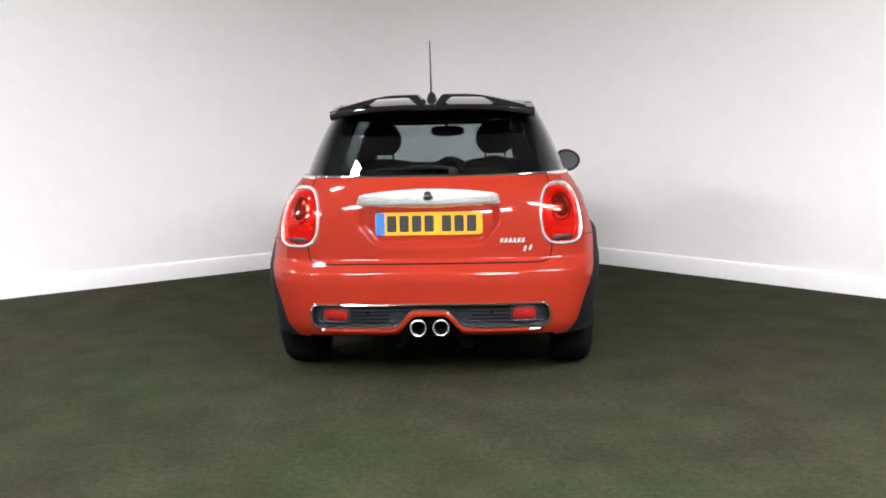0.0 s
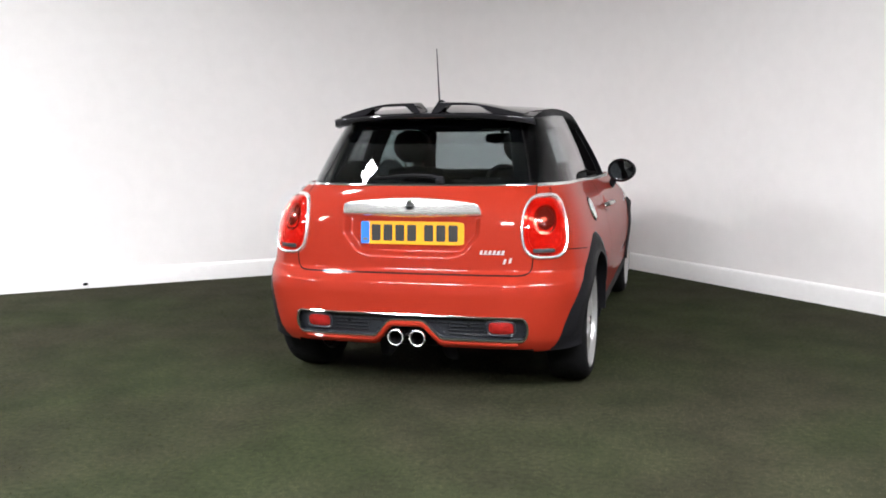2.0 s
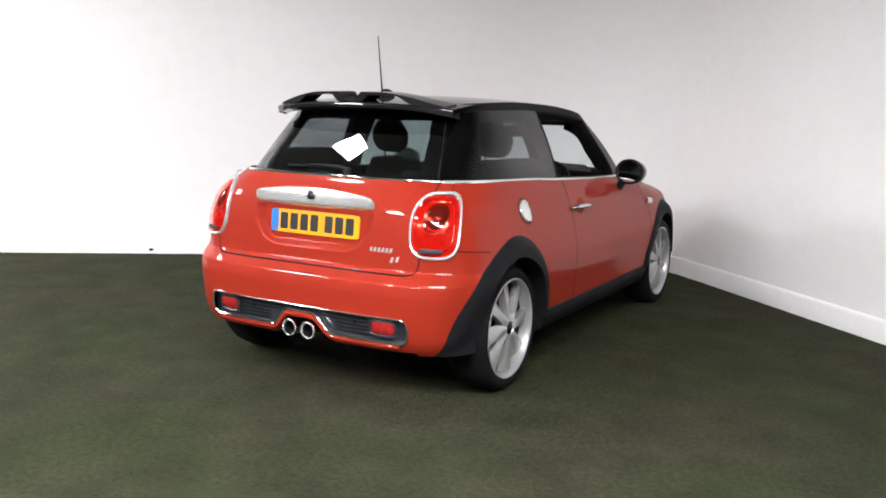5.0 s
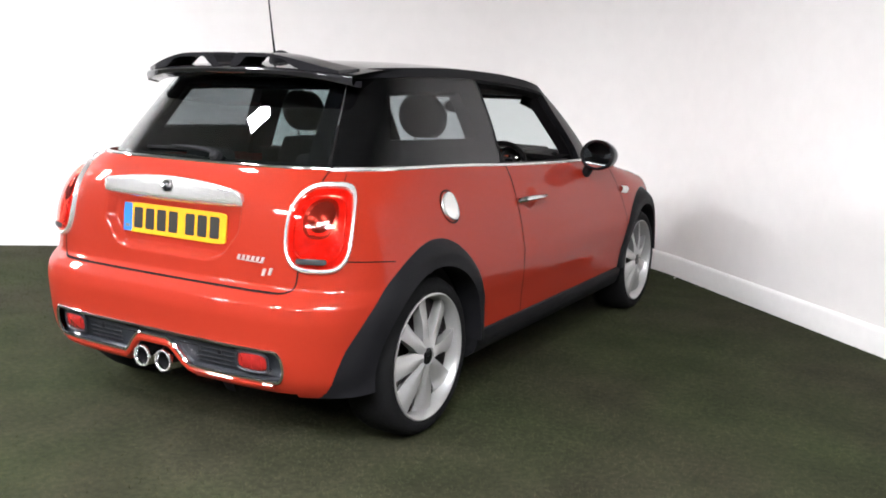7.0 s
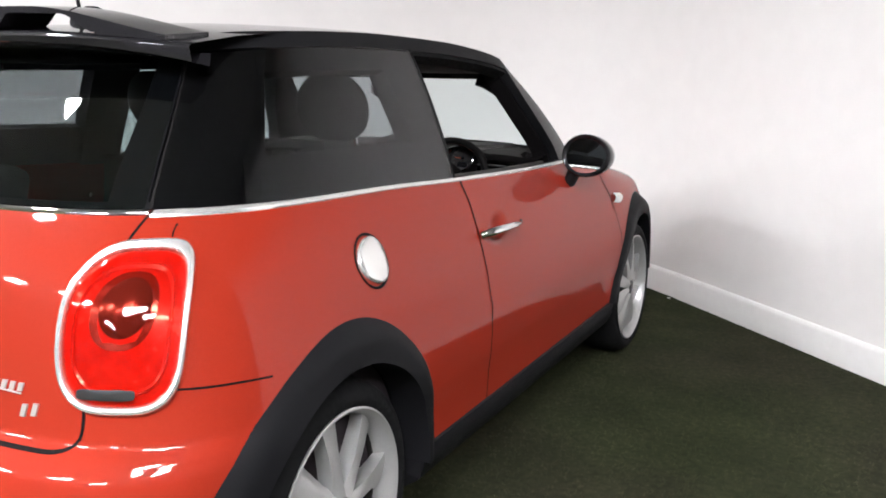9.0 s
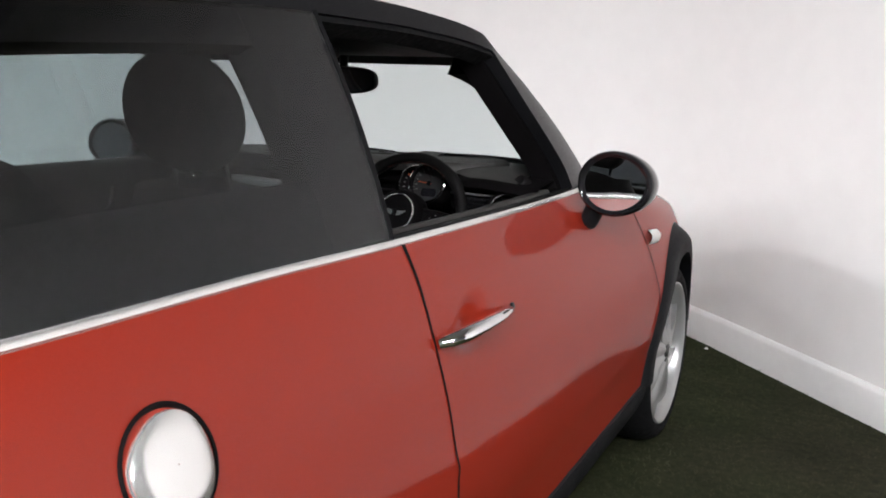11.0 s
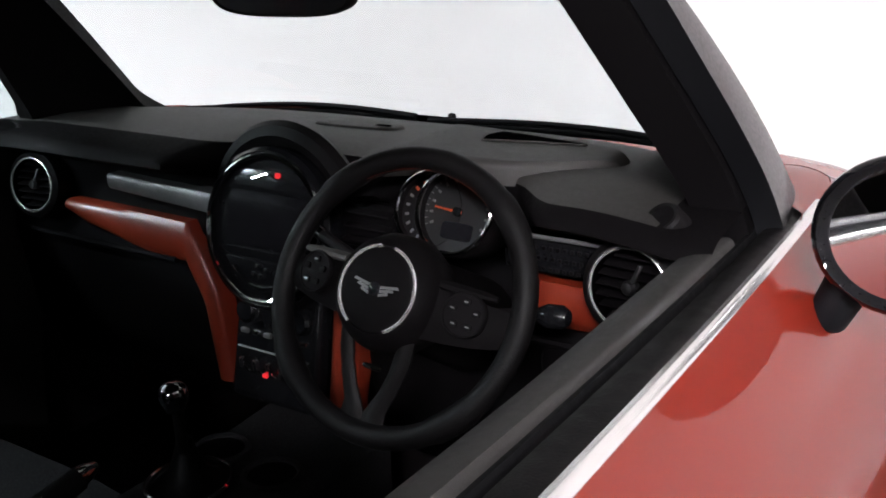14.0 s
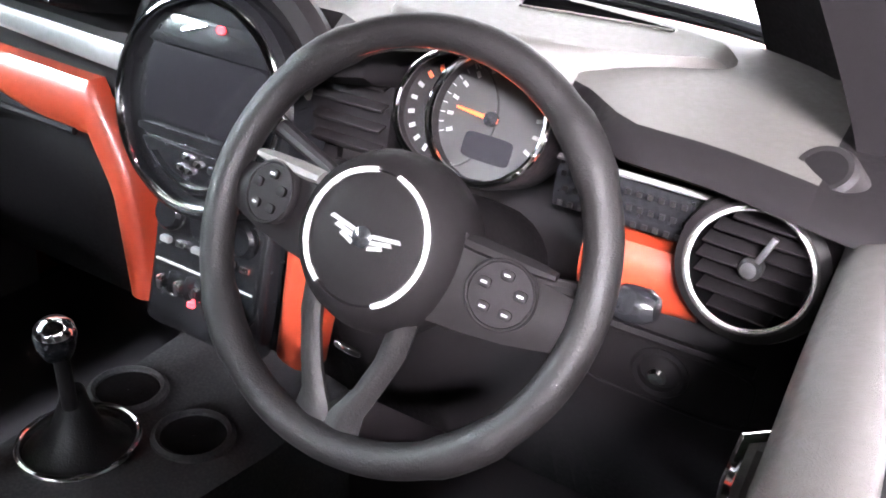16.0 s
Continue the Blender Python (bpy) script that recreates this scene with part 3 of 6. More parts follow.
# panel gaps
TAILGATE_GAP = [(0.600, 1.0), (0.597, 0.90), (0.592, 0.66), (0.585, 0.628), (0.55, 0.617), (0.3, 0.6165), (0, 0.616), (-0.3, 0.6165), (-0.55, 0.617), (-0.585, 0.628), (-0.592, 0.66), (-0.597, 0.90), (-0.600, 1.0)]
part("tailgate_gap", strip(along(TAILGATE_GAP, 160), 0.006, 0.0012), SEAM, car)
for s in (1, -1):
    rear_edge = along([(s * a_of(0.745 + 0.045 * max(0.0, (z - 0.80) / 0.2) ** 1.5 + 0.03 * max(0.0, (0.6 - z) / 0.3) ** 2, z), z) for z in spaced(1.0, 0.30, 30)], 60)
    part("door_gap", strip(rear_edge, 0.0055, 0.0012), SEAM, car)
    front_edge = along([(s * a_of(2.03 + 0.12 * ease((0.95 - z) / 0.45), z), z) for z in spaced(0.985, 0.30, 24)], 60)
    part("door_gap", strip(front_edge, 0.0055, 0.0012), SEAM, car)
    part("bumper_gap", strip(along([(s * 0.745, 0.724), (s * a_of(-0.33, 0.717), 0.717), (s * a_of(-0.25, 0.710), 0.710)], 16), 0.004, 0.001), SEAM, car)


def moulding(path, width, high, mat, name, parent, n=7, label=""):
    """A raised, rounded band on the shell."""
    pts = [np.array(q, float) for q in path]
    g = Geo()
    rows = []
    for i, q in enumerate(pts):
        d = pts[min(i + 1, len(pts) - 1)] - pts[max(i - 1, 0)]
        d = d / (np.linalg.norm(d) + 1e-9)
        s = np.array([-d[1], d[0]])
        rows.append([skin(*(q + s * width * (k - 0.5)), high * math.sqrt(max(0.0, 1 - (2 * k - 1) ** 2)) - 0.001) for k in spaced(0, 1, n)])
    return part(name, g.grid(rows), mat, parent, label)


# bright line under the windows, all round the tail and sides
for s in (1, -1):
    moulding([(s * a, 0.9945) for a in spaced(0.604, 2.80, 120)], 0.0125, 0.0065, BRIGHT, "belt_trim", car, label="bright chrome strip under the side windows")
moulding([(a, 0.9965) for a in spaced(-0.596, 0.596, 60)], 0.009, 0.006, CHROME, "belt_trim", car, label="bright chrome strip under the rear window")


# ---- wheel arches and sills ----
def side_at(y, z):
    """The shell's half width beside the car at y, z."""
    w = SIDE(min(max(z, 0.14), 1.0))
    if y < 0.30:
        b = 0.30 - TAIL(z)
        return w * max(1 - (abs(0.30 - y) / b) ** tail_power(z), 0.0) ** (1 / tail_power(z))
    if y < 1.95:
        return w
    b = NOSE(z) - 1.95
    return w * max(1 - (abs(y - 1.95) / b) ** NOSE_POWER(z), 0.0) ** (1 / NOSE_POWER(z))


FLARE = keyed([-.56, .58, -.45, .73, -.34, .808, -.2, .842, 0, .852, .3, .852, .45, .842, 1.2, .82, 1.95, .834, 2.15, .844, 2.3, .846, 2.5, .841, 2.7, .824, 2.92, .79])


def arch(y0, rear):
    """The black plastic round a wheel opening, flared down towards the bumper."""
    g = Geo()
    rows = []
    for t in spaced(-2, 187, 96) if rear else spaced(3, 178, 90):
        c, s = math.cos(radians(t)), math.sin(radians(t))
        if rear:
            # t = 180 points to the tail
            wide = 0.430 - 0.036 * ease((30 - t) / 32) + 0.044 * math.sin(radians(min(max(t, 0), 180))) ** 4 + 0.075 * ease((t - 105) / 75)
        else:
            wide = 0.422 + 0.022 * ease((t - 95) / 60) + 0.036 * math.sin(radians(min(max(t, 0), 180))) ** 4
        row = []
        for k, r in enumerate(spaced(0.352, wide, 9)):
            q = k / 8
            y, z = y0 + r * c, HUB_Z + r * s
            x = side_at(y, max(z, 0.16))
            out = max(FLARE(y) - x, 0.016)
            lip = out * (0.88 + 0.12 * math.sin(math.pi * min(q + 0.15, 1.0))) * (1 - ease((q - 0.45) / 0.52)) - 0.010 * ease((q - 0.8) / 0.2)
            row.append((max(x, 0.60) + lip, y, z))
        rows.append([(row[0][0] - 0.10, row[0][1], row[0][2]), (row[0][0] - 0.02, row[0][1], row[0][2])] + row)
    g.grid(rows)
    return g


def liner(y0):
    g = Geo()
    rows = []
    for t in spaced(-10, 190, 40):
        c, s = math.cos(radians(t)), math.sin(radians(t))
        rows.append([(x, y0 + 0.362 * c, HUB_Z + 0.362 * s) for x in spaced(0.46, min(0.83 if y0 > 1 or t < 110 else 0.78, max(0.60, side_at(y0 + 0.40 * c, 0.5) - 0.025)), 6)])
    g.grid(rows)
    g.grid([[(0.46, y0 + r * math.cos(radians(t)), HUB_Z + r * math.sin(radians(t))) for r in (0.02, 0.36)] for t in spaced(-10, 190, 40)])
    return g


for y0 in AXLES:
    a = arch(y0, y0 == 0)
    part("wheel_arch", a, CLAD, car, "matt black plastic wheel arch moulding")
    part("wheel_arch", a.flip_x(), CLAD, car, "matt black plastic wheel arch moulding")
    a = liner(y0)
    part("arch_liner", a, DARK, car)
    part("arch_liner", a.flip_x(), DARK, car)

SILL = [(0.0, 0.337), (0.006, 0.332), (0.008, 0.31), (0.000, 0.275), (-0.018, 0.235), (-0.055, 0.21), (-0.14, 0.20)]
for s in (1, -1):
    g = Geo()
    g.grid([[(s * (side_at(y, 0.33) + o * 1.0 - (0.14 + o if y < 0.34 or y > 2.135 else 0.0)), y, z) for o, z in SILL] for y in spaced(0.335, 2.14, 60)])
    if s < 0:
        g.f = [f[::-1] for f in g.f]
    part("sill", g, CLAD, car, "matt black plastic side sill")

# underside
g = Geo().box((1.16, 2.9, 0.10), Matrix.Translation((0, 1.25, 0.22)), 0.03)
part("underbody", g, DARK, car)
g = Geo()
g.grid([[skin(a, z, o) for a in spaced(-0.50, 0.50, 60)] for z, o in ((0.35, -0.085), (0.30, -0.07), (0.26, -0.065), (0.22, -0.085), (0.18, -0.14))])
part("rear_valance", g, DARK, car, "black plastic lower bumper valance")


# ---- tail: lamps, handle bar, plate, diffuser, exhaust ----
def lamp_edge(t, k):
    """A place on the lamp's outline, scaled by k: (a, z) on the shell."""
    c, s = math.cos(t), math.sin(t)
    n = 3.5
    u, w = math.copysign(abs(c) ** (2 / n), c), math.copysign(abs(s) ** (2 / n), s)
    narrow = 1 - (0.17 if u < 0 else 0.05) * max(w, 0) ** 1.6 - 0.05 * max(-w, 0) ** 3
    return 0.649 + 0.116 * k * u * narrow - 0.007 * k * w, 0.8200 + 0.1345 * k * w


def lamp_ring(profile, s, n=72):
    """A ring on the lamp from (scale, height) pairs."""
    rows = []
    for i in range(n):
        t = 2 * math.pi * i / n
        row = []
        for k, h in profile:
            a, z = lamp_edge(t, k)
            row.append(skin(s * a, z, h))
        rows.append(row)
    g = Geo()
    g.grid(rows, wrap_v=True)
    if s < 0:
        g.f = [f[::-1] for f in g.f]
    return g


def lamp_spot(a0, z0, ra, rz, s, high, n=32, dome=0.0, power=2.0):
    rows = []
    for k in (1.0, 0.92, 0.6, 0.3, 0.02):
        row = []
        for i in range(n):
            t = 2 * math.pi * i / n
            c, w = math.cos(t), math.sin(t)
            c, w = math.copysign(abs(c) ** (2 / power), c), math.copysign(abs(w) ** (2 / power), w)
            row.append(skin(s * (a0 + ra * k * c), z0 + rz * k * w, high + dome * (1 - k * k)))
        rows.append(row)
    g = Geo()
    g.grid(rows, wrap_u=True)
    return g


for s in (1, -1):
    lamp = part("tail_lamp", lamp_ring([(0.90, 0.002), (0.55, 0.003), (0.25, 0.004), (0.01, 0.004)], s), LAMP_RED, car, "red tail lamp in a wide chrome surround")
    part("bezel", lamp_ring([(1.015, -0.003), (1.005, 0.008), (0.975, 0.015), (0.94, 0.017), (0.905, 0.014), (0.888, 0.007), (0.88, -0.004)], s), BRIGHT, lamp, "chrome lamp surround")
    part("reflector", lamp_spot(0.648, 0.850, 0.058, 0.060, s, 0.005, dome=-0.004, power=2.3), LAMP_DEEP, lamp, "darker round lamp reflector")
    part("bulb", lamp_spot(0.650, 0.855, 0.045, 0.046, s, 0.006, dome=0.010), LAMP_CLEAR, lamp, "smoky bulb dome")
    part("light_ring", lamp_ring([(0.76, 0.004), (0.73, 0.007), (0.70, 0.004)], s), LAMP_RED, lamp)
    part("bezel_joint", Geo().tube([skin(s * (0.672 + 0.004 * k), 0.957 + 0.016 * (1 - k), 0.0165 if 0.1 < k < 0.9 else 0.006) for k in spaced(0, 1, 6)], 0.0016, 6), SEAM, lamp)
    part("reversing_strip", lamp_spot(0.640, 0.722, 0.050, 0.009, s, 0.0225, dome=0.001, power=6), DIAL, lamp, "smoky clear strip at the foot of the lamp")
    part("lens", lamp_ring([(0.90, 0.009), (0.83, 0.017), (0.6, 0.022), (0.3, 0.025), (0.01, 0.026)], s), LENS, lamp, "clear red plastic lens")

# chrome handle bar above the plate
rows, inner = [], []
for i, a in enumerate(spaced(-0.345, 0.345, 61)):
    k = abs(a) / 0.345
    top, low = 0.937 - 0.028 * k * k, 0.862 + 0.006 * k * k
    end = math.sqrt(max(0.0, 1 - max(0.0, (k - 0.93) / 0.07) ** 2))
    mid = (top + low) / 2 - 0.01 * (1 - end)
    row = []
    for j in spaced(0, 1, 13):
        z = mid + (j - 0.5) * (top - low) * (0.35 + 0.65 * end)
        face = 0.020 + 0.020 * min(j, 0.84) / 0.84
        h = face * min(1.0, math.sqrt(j / 0.10)) * math.sqrt(max(0.0, 1 - (max(0.0, j - 0.84) / 0.16) ** 2)) * (0.3 + 0.7 * end)
        row.append(skin(a, z, h if 0 < j < 1 else -0.006))
    rows.append(row)
bar = part("tailgate_handle", Geo().grid([list(r) for r in rows]), BRIGHT, car, "wide polished chrome handle bar on the tailgate", angle=60)
part("emblem", Geo().lathe([(0.0, 0.0), (0.026, 0.0), (0.027, 0.004), (0.022, 0.008), (0.0, 0.010)], axis(tuple(skin(0, 0.905, 0.030)), tuple(skin(0, 0.905, 1.0) - skin(0, 0.905))), 32, False), PIANO, bar, "small round black emblem")
part("emblem_ring", Geo().tube([tuple(Vector(skin(0, 0.905, 0.039)) + Vector((0.020 * math.cos(t), 0.003 * math.sin(t), 0.018 * math.sin(t)))) for t in spaced(0, 2 * math.pi * 23 / 24, 24)], 0.0022, 6, True), CHROME, bar)

# number plate
plate_at = facing_rear((0.0, -0.500, 0.805), 5)
plate = part("number_plate", Geo().prism(rounded(0.52, 0.111, 14, 48), 0.006, plate_at), PLATE_YELLOW, car, "yellow number plate with a blue band and dark bars")
part("plate_band", Geo().prism(rounded(0.044, 0.107, 12, 32, -0.236), 0.0012, plate_at @ Matrix.Translation((0, 0, 0.006))), PLATE_BLUE, plate, "blue band at the plate's end")
part("band_mark", Geo().prism(rounded(0.024, 0.012, 6, 16, -0.236, -0.032), 0.0006, plate_at @ Matrix.Translation((0, 0, 0.0074))), MARK, plate)
for i in range(7):
    x = -0.180 + 0.0605 * i + (0.024 if i > 3 else 0)
    part("bar", Geo().prism(rounded(0.046, 0.079, 12, 24, x), 0.0008, plate_at @ Matrix.Translation((0, 0, 0.006))), PLATE_INK, plate)

# small bright badges beside the lamp
badge = part("badge", Geo().box((0.118, 0.003, 0.003), Matrix.Translation(tuple(skin(0.402, 0.706, 0.003))), 0.001), BADGE, car, "small chrome badge shapes on the tailgate")
for i in range(6):
    a = 0.351 + 0.0205 * i
    way = skin(a, 0.695, 1.0) - skin(a, 0.695)
    part("badge_letter_shape", Geo().prism([(-0.008, -0.008), (0.003, -0.008), (0.009, 0.008), (-0.003, 0.008)], 0.003, axis(tuple(skin(a, 0.715, 0.0)), tuple(way))), BADGE, badge)
for i, a in enumerate((0.462, 0.488)):
    way = skin(a, 0.66, 1.0) - skin(a, 0.66)
    part("badge_letter_shape", Geo().prism([(-0.009, -0.012), (0.002, -0.012), (0.010, 0.012), (-0.002, 0.012)], 0.004, axis(tuple(skin(a, 0.676 + 0.004 * i, 0.0)), tuple(way))), BADGE, badge)

# lower grille panel between the rear fog lamps
outline_pts = []
for a in spaced(-0.545, 0.545, 60):
    outline_pts.append((a, DIFF_TOP))
for t in spaced(90, -90, 14)[1:-1]:
    outline_pts.append((0.545 + 0.034 * math.cos(radians(t)), 0.372 + 0.056 * math.sin(radians(t))))
for a in spaced(0.545, -0.545, 90):
    outline_pts.append((a, diff_low(a)))
for t in spaced(-90, -270, 14)[1:-1]:
    outline_pts.append((-0.545 + 0.034 * math.cos(radians(t)), 0.372 + 0.056 * math.sin(radians(t))))
g = Geo()
rows = []
for a in spaced(-0.60, 0.60, 121):
    lo, hi = diff_low(a) - 0.006, DIFF_TOP + 0.006
    rows.append([skin(a, lo + (hi - lo) * k, -0.006 if k in (0, 1) else -0.022) for k in (0, 0.06, 0.25, 0.5, 0.75, 0.94, 1)])
grille = part("lower_grille", g.grid(rows), MESH_BLACK, car, "dark lower grille panel edged in chrome")
ring3 = [skin(a, z, 0.004) for a, z in outline_pts]
part("grille_trim", Geo().tube(ring3, 0.0060, 8, True), CHROME, grille, "thin chrome edge")
lipped = [(a, diff_low(a) - 0.020) for a in spaced(-0.53, 0.53, 90)]
part("grille_lip", Geo().tube([skin(a, z, -0.002) for a, z in lipped], 0.014, 8), PAINT, grille, "red lip below the grille")
for k in range(5):
    z = 0.336 + 0.018 * k
    for s in (1, -1):
        part("grille_slat", Geo().tube([skin(s * a, z, -0.018) for a in spaced(0.20 if z < 0.39 else 0.10, 0.375, 12)], 0.003, 6), CLAD, grille)
for s in (1, -1):
    fog = part("rear_fog_lamp", lamp_spot(0.456, 0.377, 0.058, 0.029, s, -0.004, dome=0.006, power=3.6), FOG_RED, car, "red rectangular fog lamp in the lower grille")
    part("fog_frame", Geo().tube([skin(s * (0.455 + x), 0.376 + y, -0.004) for x, y in rounded(0.132, 0.070, 4, 40)], 0.005, 6, True), MESH_BLACK, fog)
    for k in range(3):
        part("fog_rib", Geo().tube([skin(s * (0.415 + 0.04 * k), z, 0.0005) for z in spaced(0.356, 0.398, 6)], 0.0022, 6), FOG_RED, fog)
    part("parking_sensor", Geo().lathe([(0.0, 0), (0.010, 0), (0.011, 0.004), (0.008, 0.006), (0, 0.006)], axis(tuple(skin(s * 0.30, 0.385, -0.022)), (0, -1, 0)), 20, False), CLAD, grille)

# twin exhaust
for s in (1, -1):
    pipe = Geo().lathe([(0.0305, -0.006), (0.031, -0.001), (0.034, 0.003), (0.037, 0.003), (0.0395, 0.0), (0.040, -0.006), (0.040, -0.16)], axis((s * 0.0545, -0.618, 0.316), (0, -1, 0.03)), 40, False)
    ex = part("exhaust_tip", pipe, CHROME, car, "round polished exhaust tip")
    part("exhaust_rim", Geo().tube([(s * 0.0545 + 0.037 * math.cos(t), -0.622, 0.316 + 0.037 * math.sin(t)) for t in spaced(0, 2 * math.pi * 39 / 40, 40)], 0.0032, 8, True), BRIGHT, ex, "bright rolled rim")
    part("exhaust_bore", Geo().lathe([(0.0312, -0.004), (0.0308, -0.14), (0.0, -0.14)], axis((s * 0.0545, -0.618, 0.316), (0, -1, 0.03)), 32, False), DARK, ex)
g = Geo()
g.grid([[(x, y, 0.285 + 0.10 * ease((0.165 - abs(x)) / 0.10) + dz) for x in spaced(-0.20, 0.20, 30)] for y, dz in ((-0.585, 0.0), (-0.45, 0.0), (-0.40, -0.12))])
part("exhaust_tunnel", g, DARK, car)


# ---- roof, pillars and windows ----
def panel(s0, s1, v0, v1, thick, nu=30, nv=16, off=0.0):
    """A curved panel of the cabin between two edges (functions of v)."""
    out, inn = [], []
    for v in spaced(v0, v1, nv):
        a, b = s0(v), s1(v)
        out.append([house(s, v, off + 1e-6) for s in spaced(a, b, nu)])
        inn.append([house(s, v, off - thick) for s in spaced(a, b, nu)])
    return Geo().slab(out, inn)


def c_edge(v):
    return 0.478 + 0.033 * v * v


def b_edge(v):
    return 1 + 0.476 / (1.15 - 0.14 * v)


def f_edge(v):
    return 2.215 + 0.07 * v ** 6 - 0.02 * (max(0.0, 0.22 - v) / 0.22) ** 2


def w_edge(v):
    return 2.375 + 0.01 * v


def both(name, geo, mat, parent, label=""):
    return part(name, geo, mat, parent, label), part(name, geo.flip_x(), mat, parent, label)


rear_glass = part("rear_window", panel(lambda v: -c_edge(v) + 0.006, lambda v: c_edge(v) - 0.006, 0.0, 0.97, 0.004, 60, 20), GLASS_DARK, car, "dark tinted rear window with a wiper")
g = panel(lambda v: -c_edge(v) + 0.004, lambda v: -c_edge(v) + 0.07, 0.0, 1.0, 0.02, 6, 16, -0.008)
both("window_border", g, GLOSS, rear_glass)
part("window_border", panel(lambda v: -c_edge(v), lambda v: c_edge(v), 0.86, 1.0, 0.02, 50, 5, -0.008), GLOSS, rear_glass)
part("window_border", panel(lambda v: -c_edge(v), lambda v: c_edge(v), -0.02, 0.045, 0.02, 50, 3, -0.008), GLOSS, rear_glass)

quarter_glass = both("quarter_window", panel(lambda v: c_edge(v) + 0.006, lambda v: b_edge(v) - 0.003, -0.02, 0.90, 0.004, 40, 16), GLASS_SIDE, car, "dark tinted rear side window")
for q, m in zip(quarter_glass, (1, -1)):
    def put(geo, mat, name):
        part(name, geo if m > 0 else geo.flip_x(), mat, q)
    put(panel(c_edge, lambda v: 0.69 + 0.06 * v * v, -0.05, 1.0, 0.05, 14, 12, -0.010), TRIM, "pillar_trim")
    put(panel(lambda v: 1.27, lambda v: b_edge(v) + 0.001, -0.05, 0.97, 0.05, 14, 12, -0.008), TRIM, "pillar_trim")
    put(panel(lambda v: 0.68, lambda v: 1.275, -0.05, 0.27, 0.03, 14, 4, -0.009), TRIM, "window_border")
    put(panel(lambda v: 0.70, lambda v: 1.275, 0.76, 0.97, 0.03, 14, 4, -0.009), TRIM, "window_border")

rail = panel(lambda v: c_edge(v) + 0.004, lambda v: w_edge(v), 0.90, 1.0, 0.035, 70, 6)
both("roof_rail", rail, CLAD, car, "satin black roof edge over the side windows")
pillar = panel(f_edge, w_edge, -0.02, 0.92, 0.030, 10, 24)
part("windscreen_pillar", pillar, PILLAR, car, "gloss black windscreen pillar")
part("windscreen_pillar", panel(f_edge, w_edge, -0.02, 0.92, 0.030, 10, 24).flip_x(), PILLAR, car, "gloss black windscreen pillar")
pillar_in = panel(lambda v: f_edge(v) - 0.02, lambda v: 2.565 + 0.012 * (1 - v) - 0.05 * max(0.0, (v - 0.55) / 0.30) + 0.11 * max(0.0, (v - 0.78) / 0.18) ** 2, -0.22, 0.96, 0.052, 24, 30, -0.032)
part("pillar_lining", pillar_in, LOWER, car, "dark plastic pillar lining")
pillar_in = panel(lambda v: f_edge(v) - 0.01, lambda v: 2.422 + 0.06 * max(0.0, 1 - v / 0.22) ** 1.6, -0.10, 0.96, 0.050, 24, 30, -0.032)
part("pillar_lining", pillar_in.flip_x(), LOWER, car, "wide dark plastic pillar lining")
seal = panel(lambda v: b_edge(v) + 0.002, lambda v: f_edge(v) + 0.01, 0.875, 0.915, 0.045, 40, 4, -0.006)
both("door_seal", seal, RUBBER, car)
seal = panel(lambda v: b_edge(v) - 0.010, lambda v: b_edge(v) + 0.001, -0.02, 0.91, 0.035, 4, 20, 0.001)
both("door_seal", seal, DARK, car)
part("left_door_window", panel(lambda v: b_edge(v) + 0.002, f_edge, 0.0, 0.89, 0.004, 30, 12).flip_x(), GLASS_CLEAR, car, "closed clear door window")

screen = [[house(s, v, 0.0005) for s in spaced(w_edge(v), 3.0, 30)] + [house(-s, v, 0.0005) for s in reversed(spaced(w_edge(v), 3.0, 30)[:-1])] for v in spaced(-0.03, 0.94, 16)]
part("windscreen", Geo().grid(screen), GLASS_CLEAR, car, "clear raked windscreen")


def frit_low(s):
    """The lower edge of the dark band along the top of the windscreen, rounded into the pillars."""
    return 0.835 - 0.10 * max(0.0, (2.50 - abs(s)) / 0.15) ** 2.5


across = spaced(2.36, 3.0, 40) + [-s for s in reversed(spaced(2.36, 3.0, 40)[:-1])]
frit = [[house(s, frit_low(s) + (1 - frit_low(s)) * k, -0.006) for s in across] for k in spaced(0, 1, 8)]
part("screen_border", Geo().grid(frit), GLOSS, car)
foot = [[house(s, v, -0.006) for s in across] for v in spaced(-0.03, 0.026, 4)]
part("screen_border", Geo().grid(foot), GLOSS, car)

TOP = keyed([-0.15, 1.376, 0.1, 1.405, 0.4, 1.425, 0.7, 1.430, 1.05, 1.420, 1.35, 1.390, 1.6, 1.345])


def roof_point(s, t, off=0.0):
    p = house0(s, 1.0)
    y = min(max(p[1], 0.16), 1.30)
    f = 1 - (1 - t) ** 2.1
    q = np.array([p[0] * (1 - t), p[1] + (y - p[1]) * t, 0.0])
    q[2] = p[2] + (TOP(q[1]) - p[2]) * f * (1 - 0.12 * (1 - t) * t)
    return q + np.array([0, 0, off])


loop = spaced(0.0, 3.0, 150)
loop = loop + [-s for s in reversed(loop[1:-1])]
steps = [0.0, 0.012, 0.03, 0.06, 0.1, 0.16, 0.24, 0.34, 0.46, 0.6, 0.74, 0.88, 1.0]
outer = [[roof_point(s, t) for s in loop] for t in steps]
part("roof", Geo().grid(outer, wrap_u=True), GLOSS, car, "gloss black roof", angle=60)
inner = [[roof_point(s, t, -0.038 - 0.006 * (t > 0.05)) for s in loop] for t in steps]
g = Geo().grid(inner, wrap_u=True)
g.f = [f[::-1] for f in g.f]
part("headlining", g, TRIM, car, "dark roof lining", angle=60)

